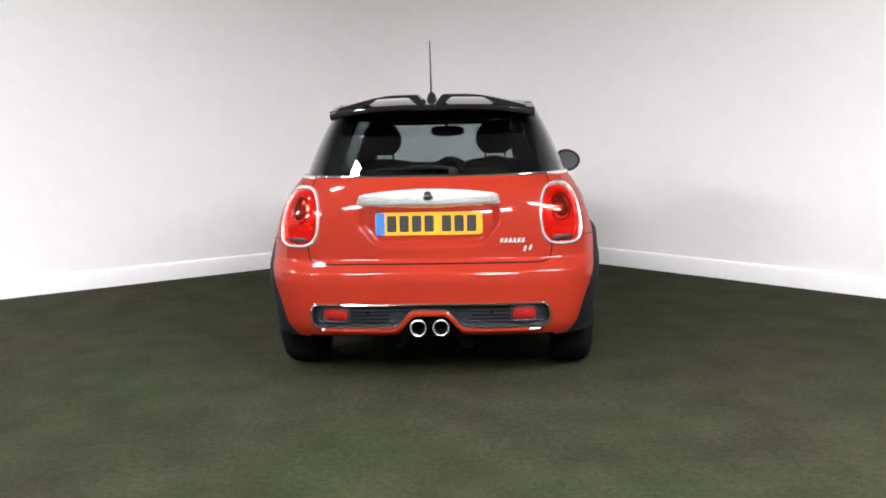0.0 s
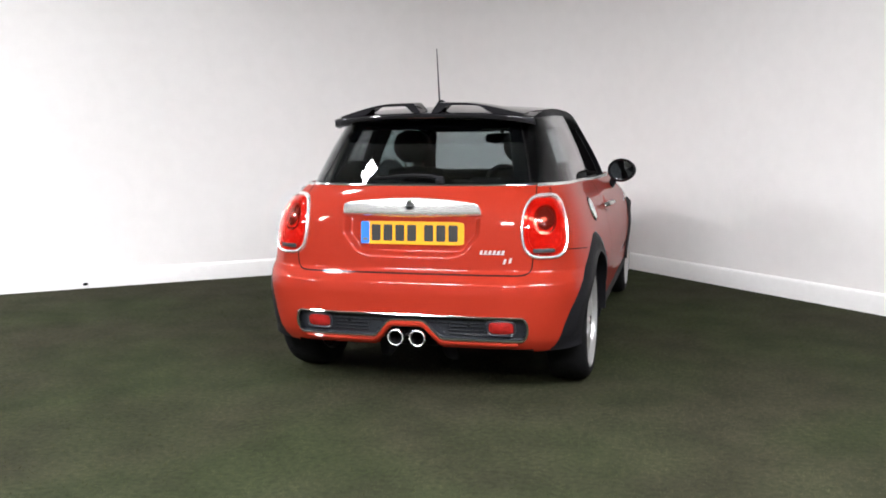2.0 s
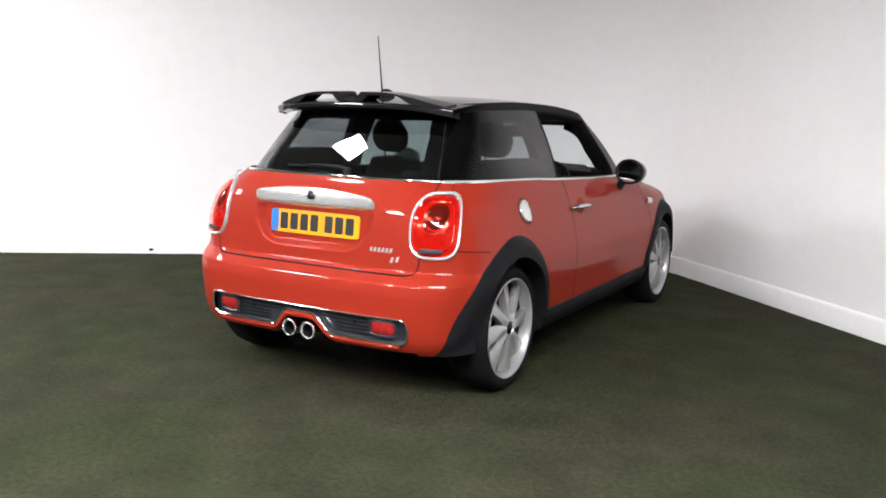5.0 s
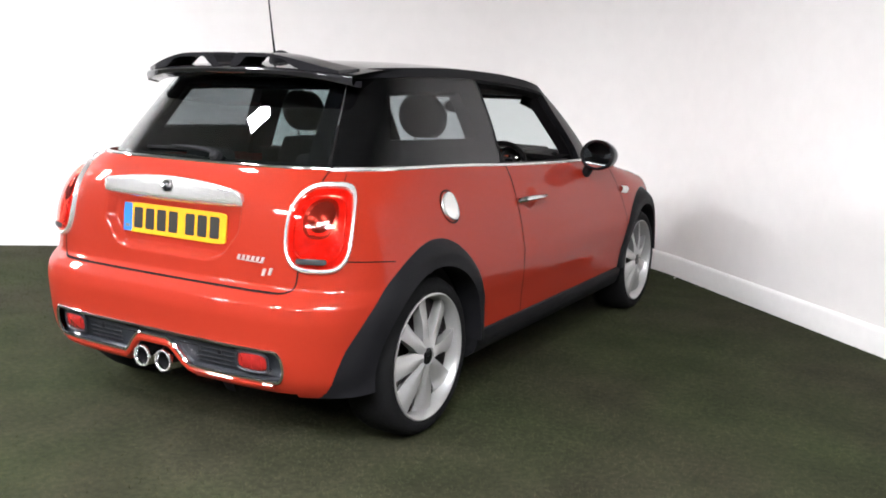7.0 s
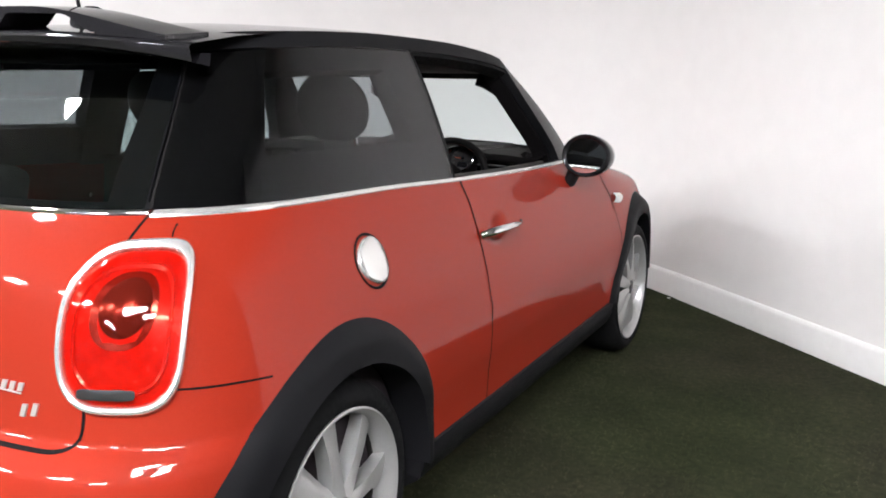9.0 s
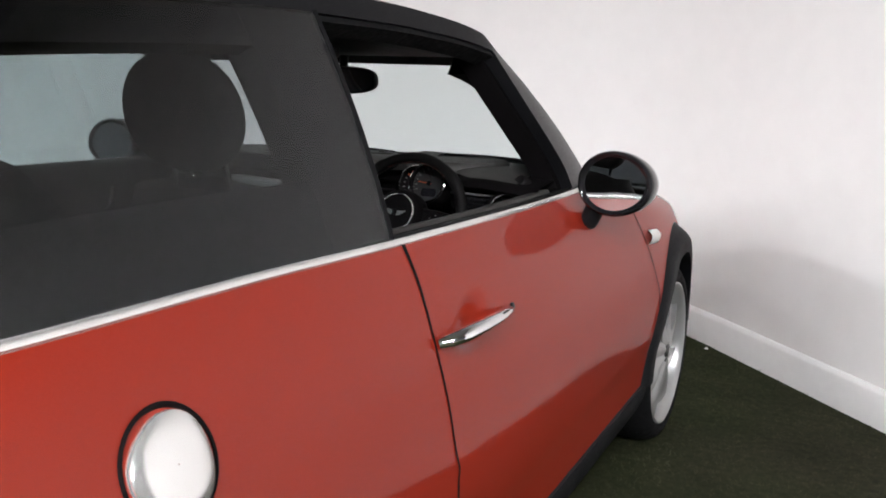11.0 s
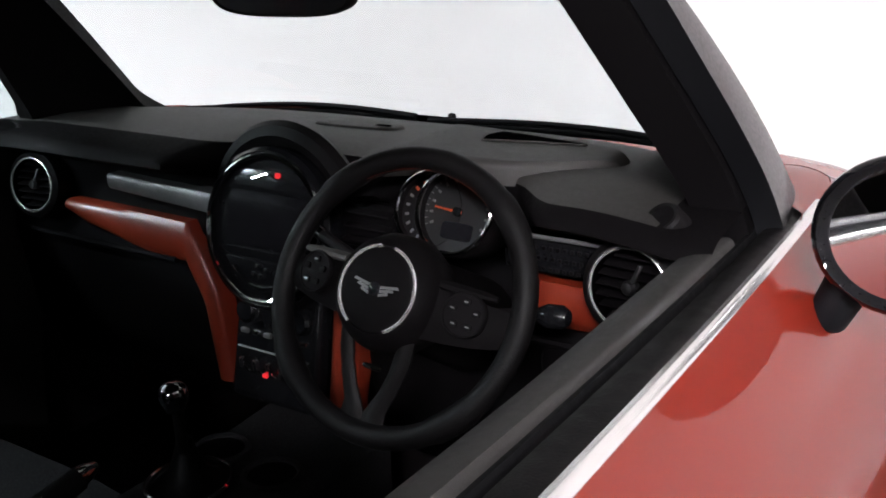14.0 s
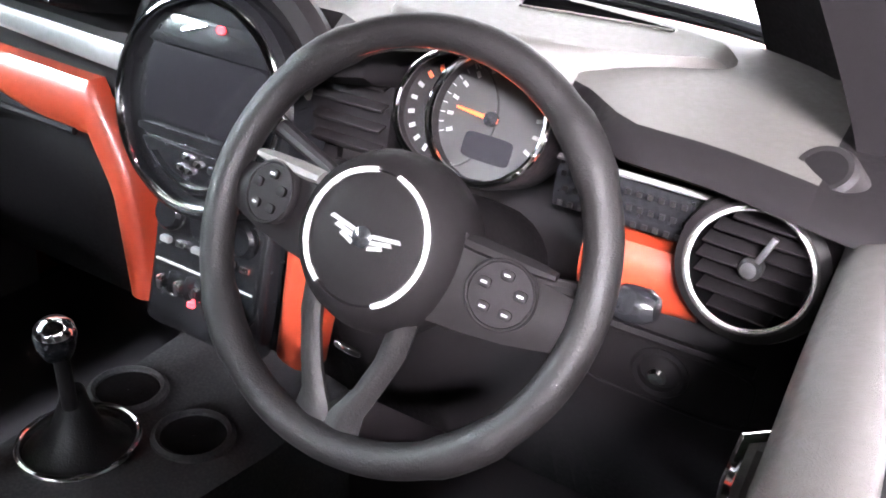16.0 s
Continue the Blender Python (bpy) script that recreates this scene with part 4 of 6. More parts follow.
# roof spoiler: a lip over the rear window and two raised blades with a slot under each
def trail(x):
    k = abs(x) / 0.555
    return -0.235 + 0.115 * k ** 3.2, 1.378 - 0.026 * k ** 2.5


def blade(x):
    k = abs(x)
    return 0.046 * ease((k - 0.020) / 0.05) * (1 - ease((k - 0.18) / 0.385))


lip_rows = []
for x in spaced(-0.530, 0.530, 81):
    y1, z1 = trail(x)
    yf = 0.10 + 0.10 * (abs(x) / 0.555) ** 2
    zf = TOP(yf) - 0.030 * (abs(x) / 0.555) ** 2 + 0.003
    lip_rows.append([(x, yf, zf), (x, (yf + y1) / 2, (zf + z1) / 2 + 0.004), (x, y1 + 0.03, z1 + 0.002), (x, y1 + 0.006, z1 - 0.001), (x, y1, z1 - 0.010), (x, y1 + 0.006, z1 - 0.022 - 0.020 * (abs(x) / 0.555) ** 4), (x, y1 + 0.06, z1 - 0.034 - 0.016 * (abs(x) / 0.555) ** 4), (x, -0.07, 1.335)])
spoiler = part("roof_spoiler", Geo().grid(lip_rows), GLOSS, car, "gloss black roof spoiler with two slots over the rear window", angle=50)
for s in (1, -1):
    top, low = [], []
    for x in spaced(0.030, 0.485, 48):
        y1, z1 = trail(x)
        h = blade(x)
        yf = 0.10 + 0.10 * (x / 0.555) ** 2
        zf = TOP(yf) - 0.030 * (x / 0.555) ** 2
        gap = 0.034 * ease((x - 0.065) / 0.05) * (1 - ease((x - 0.26) / 0.08))
        rows_t, rows_l = [], []
        for k in spaced(0, 0.40, 9):
            y = y1 + 0.004 + (yf - y1 - 0.004) * k
            base = z1 + (zf - z1) * k + 0.003
            lift_t = h * (1 - 0.75 * k ** 2.2) + 0.002
            rows_t.append((s * x, y, base + max(lift_t, 0.001)))
            rows_l.append((s * x, y, base + min(gap, max(lift_t - 0.007, 0.0)) - 0.004 * (gap <= 0)))
        top.append(rows_t), low.append(rows_l)
    g = Geo().slab(top, low)
    if s > 0:
        g.f = [f[::-1] for f in g.f]
    part("spoiler_blade", g, GLOSS, spoiler, angle=50)
part("stop_lamp", Geo().box((0.20, 0.008, 0.010), Matrix.Translation((0, -0.222, 1.358)), 0.002), LAMP_DEEP, spoiler, "slim dark red stop lamp")

# aerial
aerial = part("aerial", Geo().lathe([(0.040, -0.02), (0.040, 0.006), (0.037, 0.020), (0.026, 0.036), (0.010, 0.046), (0.0, 0.047)], Matrix.Translation((-0.014, 0.118, TOP(0.118))) @ Matrix.Diagonal((0.65, 1.8, 1, 1)), 28, False), CLAD, car, "thin black roof aerial on a rubber foot")
part("mast", Geo().tube([(-0.014, 0.078, TOP(0.095) + 0.03), (-0.013, 0.064, 1.50), (-0.012, 0.028, 1.716)], [0.0050, 0.0040, 0.0022], 8), CLAD, aerial)

# rear wiper
wy = lambda s, v: tuple(house(s, v, 0.016))
wiper = part("rear_wiper", Geo().lathe([(0.0, 0), (0.022, 0), (0.022, 0.02), (0.014, 0.028), (0, 0.03)], axis(tuple(house(0.10, 0.03, 0.0)), tuple(house(0.10, 0.03, 1.0) - house(0.10, 0.03))), 24, False), CLAD, car, "black rear wiper resting on the glass")
part("wiper_arm", Geo().tube([wy(0.10, 0.05), wy(0.06, 0.085), wy(-0.02, 0.10), wy(-0.10, 0.10)], [0.016, 0.016, 0.012, 0.007], 8, flat=0.6), CLAD, wiper)
part("wiper_blade", Geo().tube([tuple(house(s, 0.075 + 0.02 * math.cos(6 * s), 0.006)) for s in spaced(-0.22, 0.04, 14)], 0.007, 6), RUBBER, wiper)


# ---- wheels ----
def wheel(y0, s, spin):
    place = Matrix.Translation((s * 0.808, y0, HUB_Z)) @ Matrix.Rotation(radians(90 * s), 4, "Y") @ Matrix.Rotation(radians(spin), 4, "Z")
    R = 0.3105
    tyre = [(0.232, -0.19), (0.262, -0.198), (0.290, -0.192), (0.304, -0.178), (R, -0.150), (R + 0.001, -0.105), (R, -0.056), (0.304, -0.024), (0.292, -0.004), (0.274, 0.007), (0.259, 0.007), (0.249, 0.002), (0.240, -0.006), (0.234, -0.02)]
    w = part("wheel", Geo().lathe(tyre, place, 72, False), RUBBER, car, "black tyre on a silver eight-spoke alloy wheel")
    part("rim", Geo().lathe([(0.244, -0.004), (0.246, 0.004), (0.241, 0.006), (0.235, 0.002), (0.230, -0.010), (0.227, -0.022), (0.222, -0.053)], place, 72, False), ALLOY, w, "silver alloy rim")
    part("barrel", Geo().lathe([(0.222, -0.052), (0.214, -0.17), (0.226, -0.19)], place, 60, False), BRAKE, w, "dark inner barrel of the rim")
    part("brake_disc", Geo().lathe([(0.0, -0.125), (0.140, -0.125), (0.142, -0.13), (0.142, -0.15), (0.0, -0.15)], place, 48, False), BRAKE, w)
    part("wheel_back", Geo().lathe([(0.0, -0.17), (0.222, -0.17)], place, 48, False), DARK, w)
    part("hub", Geo().lathe([(0.058, -0.06), (0.056, -0.020), (0.046, -0.006), (0.036, -0.004), (0.034, -0.008), (0.0, -0.008)], place, 40, False), ALLOY, w)
    part("hub_cap", Geo().lathe([(0.033, -0.010), (0.032, -0.005), (0.026, -0.003), (0.0, -0.002)], place, 32, False), PIANO, w, "round black hub cap")
    rows, back = [], []
    for k in spaced(0, 1, 12):
        r = 0.036 + (0.233 - 0.036) * k
        half = 0.0235 + 0.024 * k ** 1.2 + 0.010 * ease((k - 0.88) / 0.12)
        top = -0.006 - 0.024 * k ** 1.3
        ridge = 0.007 * (1 - 0.3 * k)
        lean = 0.013 * ease(k * 2)
        # each blade leans to one side and ends in a swept tip
        rows.append([(r + 0.010 * k ** 6 * (q - 1), q * half + 0.006 * k * k, top + lean * q + ridge * (1 - abs(q + 0.25) / (0.75 if q < -0.25 else 1.25)) - 0.006 * q * q) for q in spaced(-1, 1, 9)])
        back.append([(r + 0.010 * k ** 6 * (q - 1), q * half * 0.82 + 0.006 * k * k, top - 0.048 + 0.02 * k) for q in spaced(-1, 1, 9)])
    spoke = Geo().slab([[Vector(p) for p in r] for r in rows], [[Vector(p) for p in r] for r in back])
    for i in range(8):
        g = Geo()
        m = place @ Matrix.Rotation(2 * math.pi * i / 8, 4, "Z")
        g.v = [tuple(m @ Vector(p)) for p in spoke.v]
        g.f = spoke.f
        part("spoke", g, ALLOY, w, angle=24)
    return w


wheel(0.0, 1, 1)
wheel(2.495, 1, 20)
wheel(0.0, -1, 30)
wheel(2.495, -1, 3)

# ---- side fittings ----
VENT_A = a_of(2.10, 0.80)

for s in (1, -1):
    if s > 0:
        # chrome filler cap on the driver's side
        at = skin(CAP_A, 0.855)
        way = skin(CAP_A, 0.855, 1.0) - at
        m = axis(tuple(at), tuple(way))
        # the shell is not hollowed: this dark ring paints the shade round the cap
        part("filler_shade_ring", Geo().lathe([(0.068, 0.0005), (0.066, 0.003), (0.063, 0.002), (0.060, -0.004), (0.0, -0.004)], m, 48, False), SEAM, car, "dark ring round the fuel cap, painted as recess shade")
        rows = []
        for r, h in ((0.059, -0.004), (0.059, 0.007), (0.0565, 0.010), (0.035, 0.012), (0.001, 0.0125)):
            rows.append([m @ Vector(((r * (1 - 0.05 * (1 + math.cos(3 * t)) * (r > 0.05))) * math.cos(t), r * (1 - 0.05 * (1 + math.cos(3 * t)) * (r > 0.05)) * math.sin(t), h)) for t in spaced(0, 2 * math.pi * 47 / 48, 48)])
        part("filler_cap", Geo().grid(rows, wrap_u=True), BRIGHT, car, "round chrome fuel filler cap", angle=50)
    # door handle
    h = Geo()
    h.tube([skin(s * (HANDLE_A + a), 0.836, o) for a, o in ((-.126, 0.002), (-.118, 0.020), (-.099, 0.032), (-.044, 0.040), (.016, 0.041), (.086, 0.034), (.114, 0.022), (.126, 0.002))], [0.016, 0.018, 0.019, 0.018, 0.016, 0.014, 0.013, 0.012], 12, flat=0.7)
    handle = part("door_handle", h, CHROME, PANELS["door" if s > 0 else "door "], "curved chrome door handle", angle=60)
    part("handle_lock", Geo().lathe([(0.0, 0.0), (0.008, 0.0), (0.008, 0.003), (0.0, 0.004)], axis(tuple(skin(s * (HANDLE_A + 0.108), 0.839, 0.034)), (s, 0, 0.2)), 18, False), CLAD, handle)
    # small bright wing vent ahead of the door
    rows = []
    for t in spaced(0, 1, 10):
        rows.append([skin(s * (VENT_A + 0.105 * t + 0.012 * (j - 0.5)), 0.80 + 0.040 * (j - 0.5) - 0.012 * t, 0.012 * math.sin(math.pi * j) + 0.001) for j in spaced(0, 1, 7)])
    part("wing_vent", Geo().grid(rows), CHROME, car, "small chrome vent trim on the front wing")
    # door mirror
    c = Vector((s * 0.832, 1.619, 1.000))
    way = Vector((-s * 0.085, -1, 0.085)).normalized()
    m = axis(tuple(c), tuple(way))
    right = m.to_3x3() @ Vector((1, 0, 0))
    up = way.cross(Vector((1, 0, 0))).normalized()
    if up.z < 0:
        up = -up
    rt = up.cross(way).normalized()

    def oval(k, h, n=44):
        row = []
        for i in range(n):
            t = 2 * math.pi * i / n
            u, w = math.cos(t), math.sin(t)
            row.append(c + rt * (0.096 * k * u) + up * (0.080 * k * w * (1 - 0.06 * u * s)) + way * h)
        return row
    cap = part("door_mirror", Geo().grid([oval(k, h) for k, h in ((0.79, 0.000), (0.82, 0.006), (0.92, 0.011), (0.985, 0.006), (1.0, -0.006), (0.99, -0.03), (0.93, -0.06), (0.80, -0.085), (0.55, -0.105), (0.25, -0.113), (0.01, -0.115))], wrap_u=True), GLOSS, car, "round gloss black door mirror", angle=60)
    part("mirror_glass", Geo().grid([oval(k, 0.003 + 0.0008 * (1 - k)) for k in (0.81, 0.5, 0.01)], wrap_u=True), MIRROR, cap, "mirror glass")
    foot = Vector((s * 0.756, 1.652, 0.895))
    part("mirror_stalk", Geo().tube([tuple(foot + Vector((-s * 0.02, 0.01, -0.015))), tuple(foot + Vector((s * 0.004, 0, 0.0))), tuple(foot + Vector((s * 0.018, 0.004, 0.035))), tuple(c + Vector((-s * 0.025, 0.055, -0.045)))], [0.022, 0.029, 0.033, 0.034], 14, flat=0.75), CLAD, cap)


# ---- cabin ----
def at_rear(x, y, z, tilt=0.0, turn=0.0):
    return facing_rear((x, y, z), tilt, turn)


def torus(R, r, place, n=48, k=8, a0=0.0, a1=360.0):
    """A round bar bent round the local z axis, whole or from a0 to a1 degrees."""
    whole = a1 - a0 >= 359.9
    m = n if whole else n + 1
    pts = [place @ Vector((R * math.cos(radians(a0 + (a1 - a0) * i / n)), R * math.sin(radians(a0 + (a1 - a0) * i / n)), 0)) for i in range(m)]
    return Geo().tube(pts, r, k, whole)


CX = 0.022

# floor, tunnel and bulkheads
part("cabin_floor", Geo().box((1.36, 2.3, 0.04), Matrix.Translation((0, 0.95, 0.30)), 0.0), FOOT, car)
for s in (1, -1):
    part("cabin_side", Geo().box((0.05, 1.9, 0.40), Matrix.Translation((s * 0.715, 0.95, 0.45)), 0.0), FOOT, car)
part("bulkhead", Geo().box((1.36, 0.04, 0.62), Matrix.Translation((0, 2.06, 0.62)), 0.0), FOOT, car)

# the fittings of the cabin are laid out from a point beside the middle of the car
ORIGIN = Vector((-0.018, 0.006, -0.007))

# dashboard: one moulded form swept across the car
DASH_SECTION = [(2.12, 0.968), (2.05, 0.990), (1.96, 1.001), (1.85, 1.006), (1.74, 1.008), (1.66, 1.004), (1.60, 0.995), (1.575, 0.984), (1.572, 0.974), (1.60, 0.962), (1.645, 0.955), (1.650, 0.90), (1.640, 0.83), (1.632, 0.822), (1.630, 0.80), (1.66, 0.66), (1.74, 0.52), (1.90, 0.45)]
rows = []
for x in spaced(-0.675, 0.675, 60):
    e = ease((abs(x) - 0.50) / 0.20)
    row = []
    for i, (y, z) in enumerate(DASH_SECTION):
        back = 0.32 * (abs(x) / 0.68) ** 4 if y > 1.9 else 0.0
        well = max(ease((0.150 - abs(x - 0.014)) / 0.03), ease((0.150 - abs(x - 0.330)) / 0.11)) * (1.56 < y < 1.72)
        row.append((x, y - back * (y - 1.62) / 0.53 - (0.03 * e if 1.56 < y < 1.62 else 0) + well * max(0.0, 1.705 - y) * 0.95, z - 0.008 * e * (z > 0.95) - 0.006 * well * (z > 0.95)))
    rows.append(row)
# shade below the lit top is put into the colour; the pale top rolls further down beside the dials than across the
# middle
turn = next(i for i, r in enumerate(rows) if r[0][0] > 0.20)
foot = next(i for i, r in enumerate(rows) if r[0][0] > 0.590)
part("lower_dashboard", Geo().grid([r[5:] for r in rows[: turn + 1]]).grid([r[6:] for r in rows[turn : foot + 1]]).grid(rows[foot:]), LOWER, car, "lower dashboard with its shade put into a dark colour", angle=50)
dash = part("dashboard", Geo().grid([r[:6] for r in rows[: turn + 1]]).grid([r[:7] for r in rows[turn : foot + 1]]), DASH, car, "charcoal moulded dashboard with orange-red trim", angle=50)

# raised pad with an air slot above the dials: a leaf with a stepped rear edge and a pointed end
def pad_point(k, q, lift=0.0):
    y0 = 1.694 - 0.018 * math.sin(math.pi * k) + 0.092 * k ** 4 + 0.06 * max(0.0, 1 - k / 0.12) ** 2
    y1 = 1.909 - 0.100 * k * k
    rise = 0.012 * min(1.0, q / 0.05) ** 0.5 * min(1.0, (1 - q) / 0.06) ** 0.5 * min(1.0, (1 - k) / 0.06, k / 0.06) ** 0.5
    return (0.158 + 0.335 * k, y0 + (y1 - y0) * q, 1.005 + rise + lift + 0.006 * q)


across = [0.0, 0.012, 0.03, 0.05, 0.1, 0.2, 0.35, 0.5, 0.65, 0.8, 0.92, 1.0]
pad = part("instrument_pad", Geo().slab([[pad_point(k, q) for q in across] for k in spaced(0, 1, 40)], [[pad_point(k, q, -0.02) for q in across] for k in spaced(0, 1, 40)]), DASH, dash, "raised pad with an air slot painted in as dark shade", angle=35)
# no hole here: a thin sheet on the pad, the slot's shade in its colour
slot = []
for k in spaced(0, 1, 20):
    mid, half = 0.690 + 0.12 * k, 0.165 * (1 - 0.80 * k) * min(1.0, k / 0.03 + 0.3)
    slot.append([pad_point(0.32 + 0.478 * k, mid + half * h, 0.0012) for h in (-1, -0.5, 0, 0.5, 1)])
part("air_slot_shade", Geo().slab(slot, [[(x, y, z - 0.003) for x, y, z in r] for r in slot]), PIT_SHADE, pad)
part("slot_lip", Geo().tube([r[0] for r in slot], 0.0015, 6), DASH, pad)

# flat loudspeaker cover in the middle of the dashboard
place = Matrix.Translation((-0.012, 1.886, 1.005)) @ Matrix.Rotation(radians(3), 4, "Z")
cover = part("speaker_cover", Geo().grid([[place @ Vector((x * k, y * k, h)) for x, y in rounded(0.165, 0.060, 3.2, 56)] for h, k in ((-0.010, 1.03), (0.002, 1.0), (0.0045, 0.95), (0.005, 0.5), (0.005, 0.02))], wrap_u=True), DASH, dash, "low flat cover on the dashboard top", angle=50)
# raised near-black lozenge, painted as the shade of a slot
part("cover_slot_shade", Geo().prism(rounded(0.030, 0.010, 2.6, 24), 0.0015, place @ Matrix.Translation((0.052, -0.006, 0.0045))), PIT_SHADE, cover)

# trim bands on the front of the dashboard
def band(name, edge, mat, lab="", y=1.625, thick=0.016, bulge=0.010):
    """A cushioned band: pairs of (x, z) along its upper and lower edges."""
    rows = []
    for (x0, z0), (x1, z1) in edge:
        row = []
        for k in spaced(0, 1, 9):
            b = math.sin(math.pi * k) ** 0.6 if 0 < k < 1 else 0
            row.append((x0 + (x1 - x0) * k, y + 0.006 - thick * 0.4 - bulge * b, z0 + (z1 - z0) * k))
        rows.append([(x0, y + 0.03, z0)] + row + [(x1, y + 0.03, z1)])
    return part(name, Geo().grid(rows), mat, dash, lab, angle=50)


left_edge = []
for x in spaced(-0.432, -0.150, 16):
    k = (x + 0.432) / 0.282
    left_edge.append(((x - 0.015, 0.882 - 0.004 * k), (x - 0.015, 0.847 - 0.034 * ease(k * 1.2) + 0.014 * (1 - ease(k * 6)))))
for k in spaced(0.0, 1, 16)[1:]:
    a = ease(k * 2.2)
    left_edge.append(((-0.165 + 0.060 * a + 0.044 * max(0, k - 0.35), 0.880 - 0.02 * a - 0.235 * max(0.0, k - 0.1) / 0.9), (-0.165 + 0.030 * ease(k * 2.5) + 0.030 * max(0, k - 0.3), 0.818 - 0.195 * k)))
band("trim_band", left_edge, ORANGE, "orange-red curved trim band")
right_side = []
for k in spaced(0.0, 1, 14):
    right_side.append(((CX + 0.108 - 0.02 * k, 0.82 - 0.19 * k), (CX + 0.165 - 0.03 * k, 0.82 - 0.20 * k)))
band("trim_band", right_side, ORANGE, "orange-red trim beside the centre stack")
band("trim_band", [((x, 0.890), (x, 0.834 + 0.004 * ((x - 0.47) / 0.08) ** 2)) for x in spaced(0.44, 0.545, 12)], ORANGE, "orange-red trim band beside the vent")
band("decor_strip", [((x, 0.938 - 0.006 * ((x + 0.32) / 0.22)), (x, 0.912 - 0.012 * ((x + 0.32) / 0.22))) for x in spaced(-0.335, -0.095, 10)], GREY_TRIM, "silver-grey decor strip", bulge=0.004)
band("decor_strip", [((x, 0.948), (x, 0.902)) for x in spaced(0.405, 0.545, 10)], PIANO, "dark patterned decor strip", bulge=0.003)
part("decor_line", Geo().tube([(x, 1.612, 0.950) for x in spaced(0.405, 0.540, 6)], 0.0028, 6), GREY_TRIM, dash)
for i in range(14):
    for j in range(3):
        part("decor_dot", Geo().box((0.0045, 0.002, 0.0045), Matrix.Translation((0.415 + 0.0092 * i + 0.003 * (j % 2), 1.6135, 0.910 + 0.013 * j)), 0.0), TRIM, dash)
for x0, x1 in ((-0.56, -0.19), (0.44, 0.60)):
    part("lower_edge", Geo().tube([(x, 1.622, 0.812) for x in spaced(x0, x1, 14)], 0.005, 6), LOWER, dash)


# light switch under the trim band
m = at_rear(0.524, 1.634, 0.774, -8)
switch = part("light_switch", Geo().lathe([(0.026, -0.012), (0.026, 0.002), (0.023, 0.005), (0.019, 0.003), (0.018, -0.004), (0.0, -0.004)], m, 32, False), LOWER, dash, "round light switch with a small chrome knob")
part("switch_knob", Geo().lathe([(0.009, -0.005), (0.009, 0.008), (0.006, 0.011), (0.0, 0.012)], m, 20, False), CHROME, switch)
part("switch_panel_edge", Geo().tube([m @ Vector((x, y, 0.001)) for x, y in rounded(0.15, 0.062, 6, 40, 0.005, -0.002)], 0.0016, 6, True), LOWER, dash)

# round air vents
def air_vent(x, y, z, turn):
    m = at_rear(x, y, z, 8, turn)
    v = part("air_vent", Geo().lathe([(0.060, -0.05), (0.060, -0.012), (0.057, 0.000), (0.050, 0.004), (0.0455, 0.003)], m, 48, False), TRIM, dash, "round air vent with a chrome ring")
    part("vent_ring", torus(0.0460, 0.0019, m @ Matrix.Translation((0, 0, 0.004)), 48), BRIGHT, v, "chrome ring")
    # a real hollow, with extra shade put into its near-black colour
    part("vent_well", Geo().lathe([(0.045, 0.002), (0.043, -0.03), (0.0, -0.03)], m, 40, False), PIT_SHADE, v)
    for k in range(-3, 4):
        h = 0.0118 * k
        half = math.sqrt(max(0.043**2 - h * h, 0)) - 0.001
        part("slat", Geo().box((2 * half, 0.0022, 0.018), m @ Matrix.Translation((0, h, -0.010)) @ Matrix.Rotation(radians(18), 4, "X"), 0.001), LOWER, v)
    part("vent_knob", Geo().lathe([(0.0, -0.012), (0.008, -0.012), (0.009, 0.0), (0.006, 0.005), (0.0, 0.006)], m, 24, False), DIAL, v, "small silver vent knob")
    part("vent_lever", Geo().box((0.005, 0.030, 0.006), m @ Matrix.Translation((0.006, 0.014, -0.001)) @ Matrix.Rotation(radians(-20), 4, "Z"), 0.0015), DIAL, v)
    return v


air_vent(0.578, 1.586, 0.915, -6)
air_vent(-0.515, 1.606, 0.902, 8)

# round central display and the stack under it
m = at_rear(0.018, 1.606, 0.898, 12)
display = part("central_display", Geo().lathe([(0.121, -0.06), (0.121, -0.016), (0.119, -0.004), (0.113, 0.002), (0.1065, 0.000), (0.104, -0.010), (0.0, -0.010)], m, 64, False), PIANO, dash, "round central display in a chrome ring")
part("display_ring", torus(0.1065, 0.0042, m @ Matrix.Translation((0, 0, 0.002)), 72), CHROME, display, "chrome ring")
part("screen", Geo().prism(rounded(0.156, 0.078, 10, 32, 0.004, 0.012), 0.006, m @ Matrix.Translation((0, 0, -0.010))), SCREEN, display, "dark switched-off screen")
part("screen_hood", Geo().prism([(-0.086, 0.052), (0.086, 0.052), (0.060, 0.084), (-0.060, 0.084)], 0.007, m @ Matrix.Translation((0, 0, -0.010)), 0.002), PIANO, display)
part("warning_lamp", Geo().prism(rounded(0.009, 0.008, 2.4, 20, 0.018, 0.079), 0.003, m @ Matrix.Translation((0, 0, -0.003))), GLOW_RED, display, "small glowing red lamp")
# thin chrome bar added to draw a highlight on the hood
part("hood_glint", Geo().tube([m @ Vector((-0.03 + 0.03 * k, 0.070 + 0.010 * k, -0.001)) for k in spaced(0, 1, 5)], 0.0014, 6), CHROME, display)
part("screen_sill", Geo().prism(rounded(0.164, 0.009, 6, 24, 0.002, -0.038), 0.007, m @ Matrix.Translation((0, 0, -0.010))), PIANO, display)
part("dial_base", Geo().prism([(-0.076, -0.048), (0.076, -0.048), (0.052, -0.082), (0.0, -0.096), (-0.052, -0.082)], 0.006, m @ Matrix.Translation((0, 0, -0.010)), 0.002), PIANO, display)
